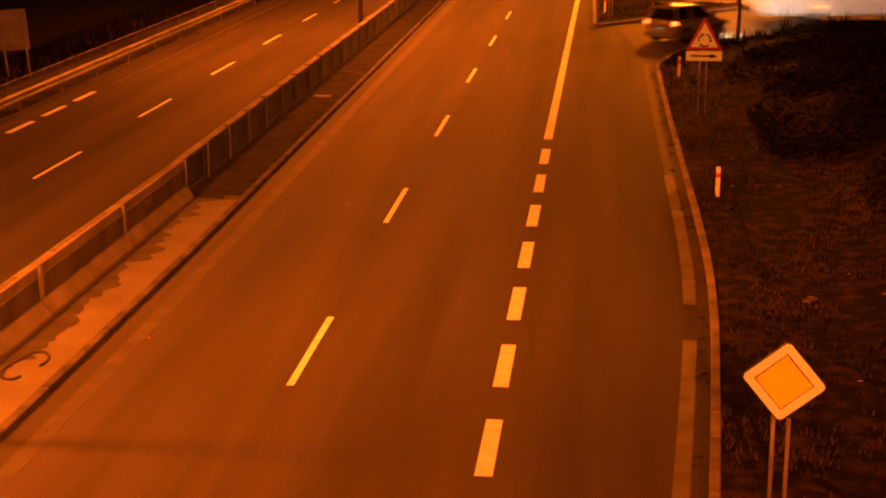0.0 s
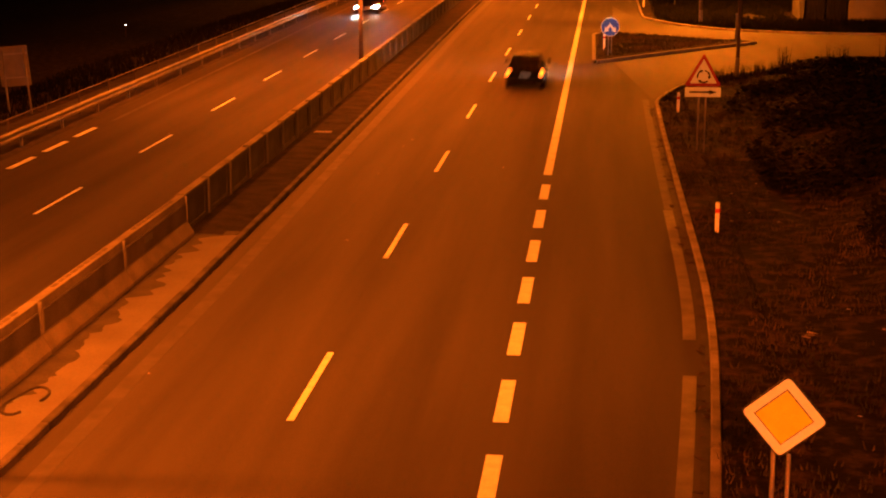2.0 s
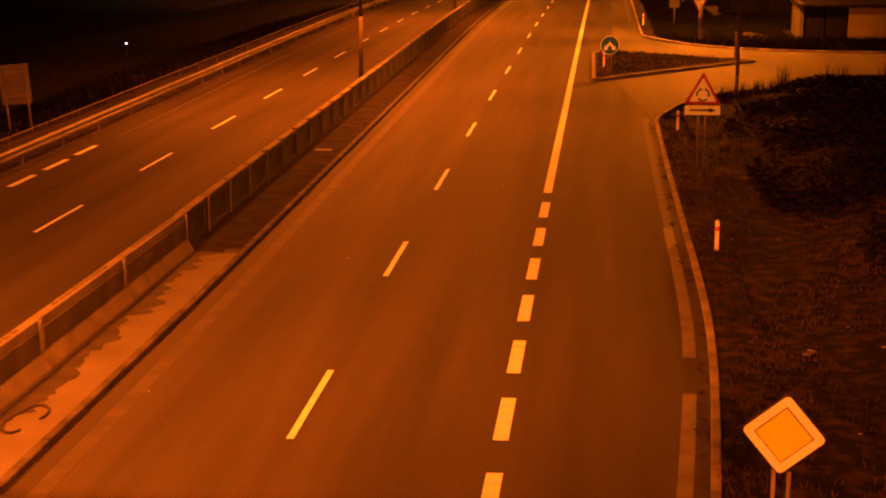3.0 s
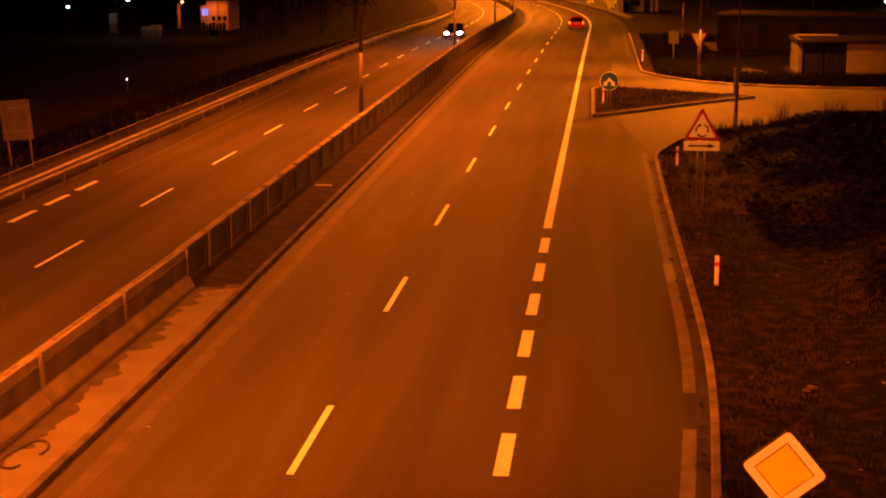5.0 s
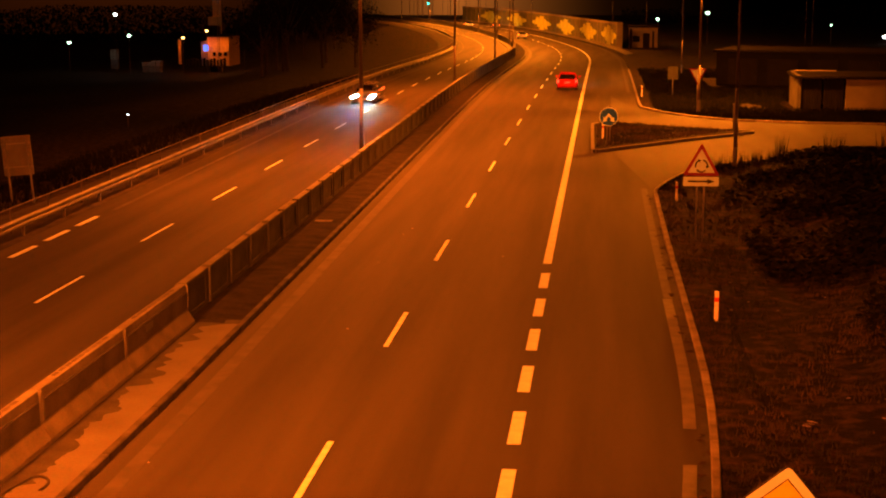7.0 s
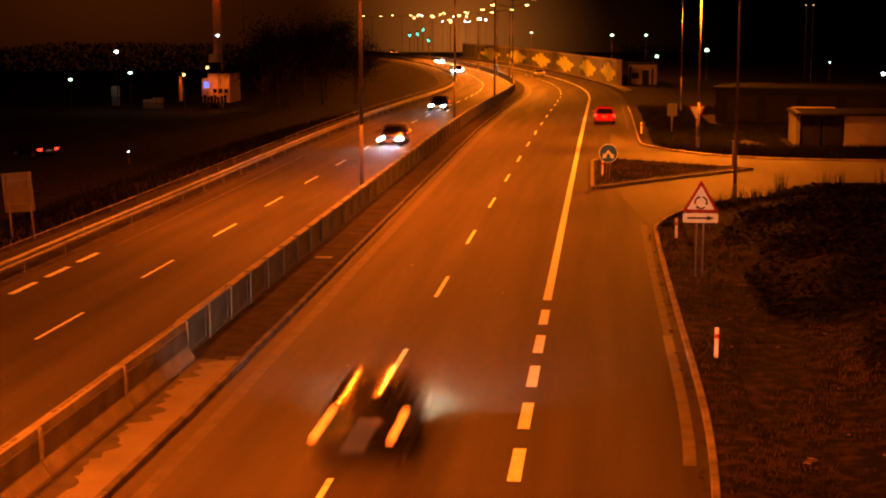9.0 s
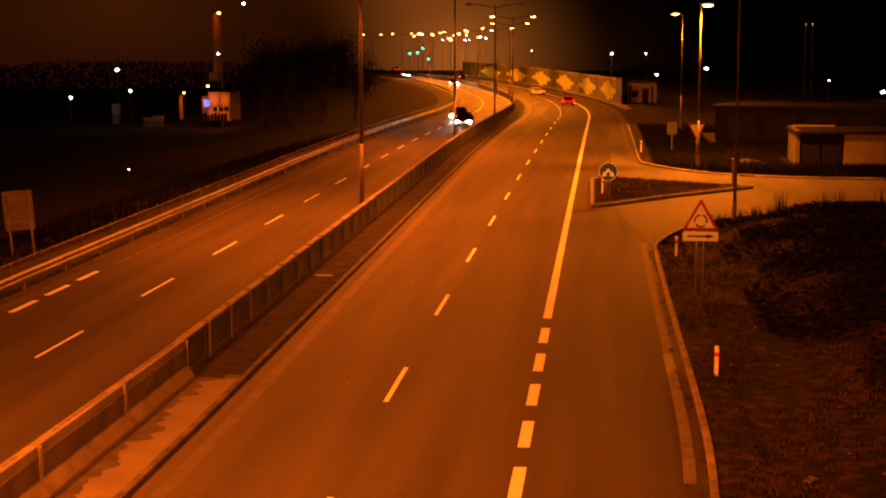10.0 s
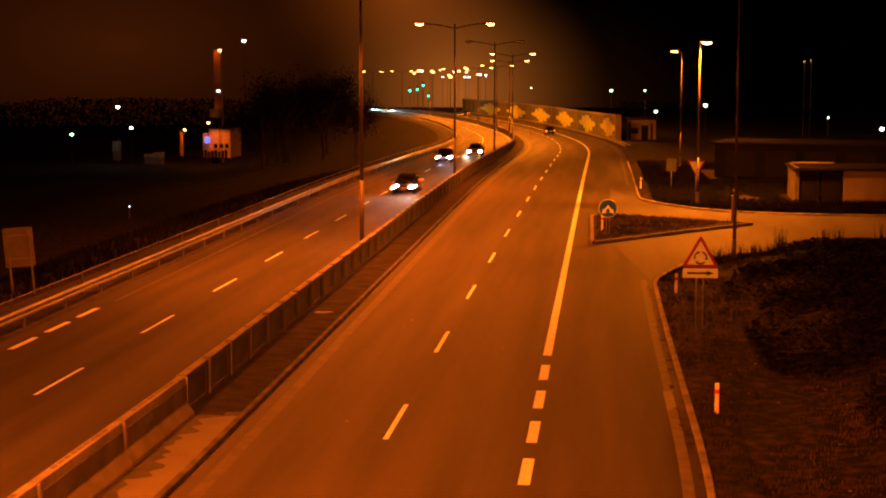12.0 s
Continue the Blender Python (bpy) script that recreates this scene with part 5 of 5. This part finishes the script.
    words = {"dark": "black", "grey": "dark grey", "silver": "silver", "white": "white", "red": "red", "blue": "dark blue", "beige": "pale beige"}[colour]
    tagged(ob, "%s %s car with its lights on, driving on asphalt" % (words, kind.replace("_", "-")), "car")
    return ob


def van(colour, box_body=False, tail=None, long=0.0):
    """A delivery van; with box_body a tall separate cargo box."""
    paint = PAINTS[colour]
    ob = empty("van")
    W = 0.98
    back = -3.0 - long
    st = [0.9, 1.3, 1.75, 2.6, 2.95]
    top = [2.25, 2.3, 2.1, 1.15, 0.95]
    sec = [[(W * 0.95, 0.3), (W, 0.5), (W, min(1.1, t - 0.1)), (W * (0.93 if t > 1.5 else 0.95), t - 0.12), (W * (0.84 if t > 1.5 else 0.85), t)] for t in top]
    part("cab", loft(bmesh.new(), st, sec), paint, ob, smooth=True)
    bm = bmesh.new()
    hgt = 3.1 if box_body else 2.35
    ww = 1.08 if box_body else 0.98
    box(bm, -ww, back, 0.45, ww, 0.95, hgt, bevel=0.04 if box_body else 0.14)
    part("cargo_box", bm, paint, ob)
    bm = bmesh.new()
    v = [bm.verts.new(p) for p in ((-W * 0.82, 1.83, 2.02), (W * 0.82, 1.83, 2.02), (W * 0.9, 2.52, 1.3), (-W * 0.9, 2.52, 1.3))]
    bm.faces.new(v)
    ext = bmesh.ops.extrude_face_region(bm, geom=bm.faces[:])
    for g in ext["geom"]:
        if isinstance(g, bmesh.types.BMVert):
            g.co += Vector((0, 0.05, 0.06))
    part("windscreen", bm, CAR_GLASS, ob)
    bm = bmesh.new()
    box(bm, -W * 0.95, 2.8, 0.28, W * 0.95, 3.05, 0.62, bevel=0.05)
    part("front_bumper", bm, TRIM, ob)
    bm = bmesh.new()
    box(bm, -0.95, back - 0.08, 0.42, 0.95, back + 0.1, 0.56, bevel=0.02)
    part("rear_bumper", bm, TRIM, ob)
    for s in (-1, 1):
        bm = bmesh.new()
        head_lamp(bm, s * 0.74, 3.0, 0.82)
        lens = part("headlight", bm, HEAD, ob, "lit headlight")
        bm = bmesh.new()
        head_cowl(bm, s * 0.74, 3.0, 0.82)
        part("beam_shroud", bm, TRIM, lens, "dark lamp surround added to narrow the beam")
        bm = bmesh.new()
        box(bm, s * 0.9 - 0.09, back - 0.04, 0.75, s * 0.9 + 0.07, back + 0.06, 1.1, bevel=0.02)
        part("tail_lamp", bm, tail or TAIL, ob, "glowing rear lamp")
        bm = bmesh.new()
        box(bm, s * 1.14 - 0.1, 1.9, 1.2, s * 1.14 + 0.1, 2.02, 1.55, bevel=0.03)
        part("door_mirror", bm, TRIM, ob)
        bm = bmesh.new()
        box(bm, s * 0.47 - 0.44, back - 0.012, 0.62, s * 0.47 + 0.44, back + 0.01, hgt - 0.15, bevel=0.006)
        part("rear_door", bm, paint, ob)
    wheels(ob, (back + 1.0, 2.1), 0.97, 0.34)
    tagged(ob, ("%s box van with a tall cargo body, lights on" if box_body else "%s panel van with its lights on") % {"dark": "black", "white": "white", "beige": "pale beige", "grey": "grey"}[colour], "van")
    return ob


def lorry():
    ob = empty("lorry")
    bm = bmesh.new()
    box(bm, -1.15, -3.6, 0.95, 1.15, 1.6, 2.7, bevel=0.04)
    part("cargo_body", bm, TRIM, ob, "dark cargo body")
    bm = bmesh.new()
    box(bm, -1.1, 1.7, 0.5, 1.1, 3.5, 2.6, bevel=0.12)
    part("cab", bm, PAINTS["grey"], ob)
    bm = bmesh.new()
    box(bm, -1.0, 3.42, 1.5, 1.0, 3.53, 2.3, bevel=0.02)
    part("windscreen", bm, CAR_GLASS, ob)
    bm = bmesh.new()
    box(bm, -0.45, -3.4, 0.55, 0.45, 3.2, 0.95)
    part("chassis", bm, TRIM, ob)
    for s in (-1, 1):
        bm = bmesh.new()
        box(bm, s * 0.85 - 0.2, -3.66, 0.78, s * 0.85 + 0.2, -3.58, 0.94, bevel=0.02)
        part("tail_lamp", bm, TAIL_AMBER, ob, "glowing rear lamp")
        bm = bmesh.new()
        box(bm, s * 0.85 - 0.16, 3.45, 0.7, s * 0.85 + 0.16, 3.54, 0.9, bevel=0.02)
        part("headlight", bm, HEAD, ob, "lit headlight")
    wheels(ob, (-2.4, 2.4), 1.1, 0.45)
    tagged(ob, "dark small lorry with lit rear lamps", "lorry")
    return ob


def bus():
    ob = empty("bus")
    bm = bmesh.new()
    box(bm, -1.25, -5.8, 0.35, 1.25, 5.8, 3.0, bevel=0.16)
    part("body", bm, PAINTS["white"], ob)
    for s in (-1, 1):
        for k in range(7):
            bm = bmesh.new()
            box(bm, s * 1.255 - 0.02, -5.3 + k * 1.5, 1.4, s * 1.255 + 0.02, -4.0 + k * 1.5, 2.5, bevel=0.01)
            part("window", bm, CAR_GLASS, ob)
        bm = bmesh.new()
        box(bm, s * 0.95 - 0.18, 5.72, 0.7, s * 0.95 + 0.18, 5.84, 0.95, bevel=0.02)
        part("headlight", bm, HEAD, ob, "lit headlight")
        bm = bmesh.new()
        box(bm, s * 1.262 - 0.012, -3.0, 0.75, s * 1.262 + 0.012, -2.7, 0.9)
        part("side_marker", bm, TAIL_AMBER, ob, "amber side marker")
        bm = bmesh.new()
        box(bm, s * 1.0 - 0.12, -5.86, 0.8, s * 1.0 + 0.12, -5.76, 1.2, bevel=0.02)
        part("tail_lamp", bm, TAIL, ob)
    bm = bmesh.new()
    box(bm, -1.1, 5.74, 1.2, 1.1, 5.83, 2.6, bevel=0.03)
    part("windscreen", bm, CAR_GLASS, ob)
    wheels(ob, (-3.2, 3.4), 1.24, 0.48)
    tagged(ob, "white city bus with lit headlights on the slip road", "bus")
    return ob


# kind, colour, lane offset, second at which it passes, metres along the road then, metres a second of the speeded-up clip
AWAY = [
    ("estate", "dark", -5.93, 0.5, 18.6, 360, "red"),
    ("estate", "grey", -3.3, 0.5, 32.7, 360, "amber"),
    ("saloon", "dark", -6.5, 1.0, 42.2, 360, "amber"),
    ("saloon", "dark", -3.3, 2.0, 66.4, 360, "amber"),
    ("hatchback", "dark", -4.2, 2.5, 36.6, 360, "amber"),
    ("lorry", "", -6.2, 2.5, 84.6, 360, ""),
    ("estate", "dark", -6.53, 2.5, 111.6, 360, "amber"),
    ("hatchback", "red", -3.05, 5.0, 168.2, 360, "amber"),
    ("hatchback", "dark", -3.5, 5.5, 17.6, 360, "red"),
    ("saloon", "silver", -6.3, 6.0, 47.0, 240, "amber"),
    ("saloon", "silver", -6.65, 6.0, 117.4, 250, "amber"),
    ("hatchback", "silver", -2.82, 6.0, 112.9, 240, "amber"),
    ("saloon", "beige", -4.15, 6.0, 226.6, 450, "amber"),
    ("saloon", "red", -2.85, 7.0, 122.2, 360, "red"),
    ("estate", "dark", -4.4, 9.0, 29.2, 360, "amber"),
    ("hatchback", "red", 0.1, 9.0, 125.9, 360, "red"),
    ("saloon", "beige", -3.6, 9.0, 281.7, 560, "amber"),
    ("saloon", "silver", -3.41, 9.5, 102.1, 360, "amber"),
    ("hatchback", "red", -3.33, 10.0, 221.8, 440, "red"),
    ("saloon", "white", -4.21, 10.0, 280.1, 560, "amber"),
    ("hatchback", "beige", -4.0, 10.5, 23.9, 360, "red"),
    ("saloon", "beige", -4.13, 11.0, 188.9, 380, "amber"),
    ("hatchback", "grey", -3.12, 11.5, 111.2, 560, "amber"),
    ("saloon", "dark", -3.39, 12.0, 263.5, 530, "amber"),
    ("hatchback", "dark", -3.3, 3.9, 60.0, 360, "amber"),
    ("saloon", "grey", -6.5, 7.9, 70.0, 360, "amber"),
]
TOWARDS = [
    ("hatchback", "dark", -15.36, 2.0, 105.8, 380),
    ("box_van", "beige", -16.4, 2.5, 78.6, 380),
    ("saloon", "silver", -13.22, 2.5, 114.5, 380),
    ("saloon", "dark", -13.23, 5.0, 146.5, 380),
    ("saloon", "dark", -17.2, 5.5, 252.3, 550),
    ("hatchback", "grey", -15.11, 5.5, 217.0, 480),
    ("saloon", "dark", -14.31, 5.5, 270.9, 590),
    ("saloon", "dark", -17.2, 6.0, 259.4, 570),
    ("hatchback", "dark", -14.44, 6.0, 247.5, 550),
    ("hatchback", "dark", -16.24, 6.0, 309.2, 670),
    ("saloon", "grey", -14.49, 6.5, 245.6, 540),
    ("saloon", "dark", -17.2, 6.5, 226.7, 500),
    ("hatchback", "dark", -15.67, 6.5, 200.2, 450),
    ("saloon", "dark", -15.15, 6.5, 165.0, 380),
    ("estate", "silver", -15.56, 7.0, 105.6, 380),
    ("saloon", "grey", -13.13, 9.0, 101.2, 380),
    ("saloon", "dark", -14.69, 9.0, 146.1, 380),
    ("hatchback", "dark", -16.71, 9.0, 301.8, 650),
    ("saloon", "dark", -12.0, 9.0, 372.6, 800),
    ("saloon", "dark", -15.57, 9.5, 117.0, 380),
    ("saloon", "dark", -14.81, 10.0, 168.3, 390),
    ("hatchback", "dark", -12.68, 10.0, 150.7, 380),
    ("saloon", "dark", -12.96, 10.0, 341.9, 730),
    ("saloon", "dark", -12.46, 10.5, 310.3, 670),
    ("hatchback", "grey", -12.0, 10.5, 370.1, 790),
    ("saloon", "dark", -12.95, 11.0, 35.7, 380),
    ("hatchback", "dark", -15.42, 11.0, 198.9, 450),
    ("saloon", "dark", -15.05, 11.5, 128.0, 380),
    ("saloon", "dark", -16.97, 11.5, 270.6, 590),
    ("saloon", "dark", -13.65, 11.5, 317.6, 690),
    ("hatchback", "dark", -14.18, 11.5, 337.7, 730),
    ("saloon", "dark", -12.0, 11.5, 383.2, 820),
    ("saloon", "blue", -13.07, 12.0, 107.8, 380),
    ("saloon", "dark", -14.86, 12.0, 153.7, 380),
    ("hatchback", "silver", -13.11, 12.0, 169.3, 390),
    ("saloon", "dark", -14.2, 12.0, 432.0, 910),
    ("hatchback", "dark", -16.4, 12.0, 446.0, 940),
    ("saloon", "grey", -14.0, 11.5, 404.0, 900),
    ("saloon", "dark", -16.2, 11.5, 424.0, 900),
    ("hatchback", "dark", -14.4, 11.5, 438.0, 930),
    ("saloon", "dark", -16.4, 11.0, 420.0, 900),
    ("saloon", "dark", -14.2, 11.0, 436.0, 920),
    ("saloon", "dark", -15.4, 4.1, 90.0, 380),
    ("saloon", "grey", -13.19, 8.1, 110.8, 380),
]


def slip_out(d):
    """The path off the carriageway: d metres past the nose of the bank, as a pose."""
    r = 16.5
    if d <= 0:
        return pose(0.05, 60 + d, 0.02)
    if d < 20.7:
        a = d / r
        return pose(0.05 + r * (1 - math.cos(a)), 60 + r * math.sin(a), 0.03, 0, 0, -math.degrees(a))
    a = 20.7 / r
    e = d - 20.7
    return pose(0.05 + r * (1 - math.cos(a)) + e * math.sin(a), 60 + r * math.sin(a) + e * math.cos(a) * max(0.0, 1 - e / 60), 0.03, 0, 0, -math.degrees(a))


def make_vehicle(kind, colour, facing, tail=""):
    lens = {"red": TAIL_RED, "amber": TAIL_AMBER}.get(tail, TAIL)
    if kind == "lorry":
        return lorry()
    if kind in ("van", "van_dark"):
        return van(colour, tail=lens)
    if kind == "box_van":
        return van(colour, box_body=True, long=0.8)
    return car(kind, colour, facing, lens, warm=False)


def lane_pose(s, off, turned):
    p, th = on_road(s, off, 0.02)
    return Matrix.Translation(p) @ Matrix.Rotation(th + (math.pi if turned else 0), 4, "Z")


def steps(start, stop, every):
    """Times between two, at whole frames."""
    a, b = math.ceil(start * FPS), math.floor(stop * FPS)
    got = list(range(a, b + 1, every))
    if got[-1] != b:
        got.append(b)
    return [k / FPS for k in got]


def drive(ob, off, t0, s0, speed, wait, rest, turned):
    """Key a run along the lane at constant speed, from its waiting place to its resting place."""
    sign = -1 if turned else 1
    ta, tb = t0 + sign * (wait - s0) / speed, t0 + sign * (rest - s0) / speed
    rows = [(t, lane_pose(s0 + sign * speed * (t - t0), off, turned)) for t in steps(max(0.0, ta), min(12.0, tb), 3)]
    if rows[0][0] > 0:
        rows.insert(0, (0.0, lane_pose(wait, off, turned)))
    if rows[-1][0] < 12:
        rows.append((12.0, lane_pose(rest, off, turned)))
    walk(ob, rows)


VEHICLES = []
for k, (kind, colour, off, t0, s0, speed, tail) in enumerate(AWAY):
    VEHICLES.append((make_vehicle(kind, colour, "away", tail), off, t0, s0, speed, -420 - 9.0 * k, 1000 + 11.0 * k, False))
for k, (kind, colour, off, t0, s0, speed) in enumerate(TOWARDS):
    VEHICLES.append((make_vehicle(kind, colour, "towards"), off, t0, s0, speed, 1000 + 11.0 * k, -120 - 9.0 * k, True))

# cars on the slip road: kind, colour, second, metres past the nose then, speed
SLIP = [("off_roader", "silver", 0.0, 11.2, 90), ("saloon", "silver", 0.5, -0.6, 95), ("hatchback", "dark", 0.5, 10.2, 90), ("saloon", "dark", 0.5, 19.0, 110),
        ("hatchback", "dark", 1.5, -10.2, 100), ("saloon", "silver", 2.5, 17.5, 100), ("hatchback", "red", 4.8, 8.0, 90), ("hatchback", "red", 10.5, -5.2, 95), ("saloon", "beige", 11.75, 22.0, 95)]
SLIP_CARS = [(car(kind, colour, "away", TAIL, brake=k in (1, 4, 7)), t0, d0, v, k) for k, (kind, colour, t0, d0, v) in enumerate(SLIP)]
BUS = bus()
FIELD_CAR = car("saloon", "dark", "away", TAIL_RED)
FIELD_CAR["label"] = "dark car with red rear lamps on a field track"


def motions():
    for ob, off, t0, s0, speed, wait, rest, turned in VEHICLES:
        drive(ob, off, t0, s0, speed, wait, rest, turned)
    for ob, t0, d0, v, k in SLIP_CARS:
        # quick on the straight, slow through the turn
        first, last, quick = -480.0 - 9 * k, 95.0 + 7 * k, 360.0

        def along(t, t0=t0, d0=d0, v=v):
            e = t - t0
            slow = max(-0.1, min(0.1, e))
            return d0 + v * slow + quick * (e - slow)
        ta, tb = t0 - 0.1 + (first - d0 + 0.1 * v) / quick, t0 + 0.1 + (last - d0 - 0.1 * v) / quick
        rows = [(t, slip_out(along(t))) for t in steps(max(0.0, ta), min(12.0, tb), 1)]
        if rows[0][0] > 0:
            rows.insert(0, (0.0, slip_out(first)))
        if rows[-1][0] < 12:
            rows.append((12.0, slip_out(last)))
        walk(ob, rows)
    walk(BUS, [(0.0, pose(13.2, 79.6, 0.02, 0, 0, -80)), (0.2, pose(40.0, 84.2, 0.02, 0, 0, -82)), (0.5, pose(90, 88, 0.02, 0, 0, -86)), (0.9, pose(185, 90, 0.02, 0, 0, -88)), (12.0, pose(188, 90, 0.02, 0, 0, -88))])
    walk(FIELD_CAR, [(0.0, pose(-70, -60, -2.2, 0, 0, 5)), (8.5, pose(-69, -40, -2.2, 0, 0, 5)), (8.8, pose(-55, 70, -2.2, 0, 0, 15)), (9.0, pose(-43.5, 113, -2.2, 0, 0, 55)), (9.2, pose(-90, 128, -2.2, 0, 0, 75)), (9.6, pose(-200, 150, -2.2, 0, 0, 78)), (12.0, pose(-230, 155, -2.2, 0, 0, 78))])


motions()
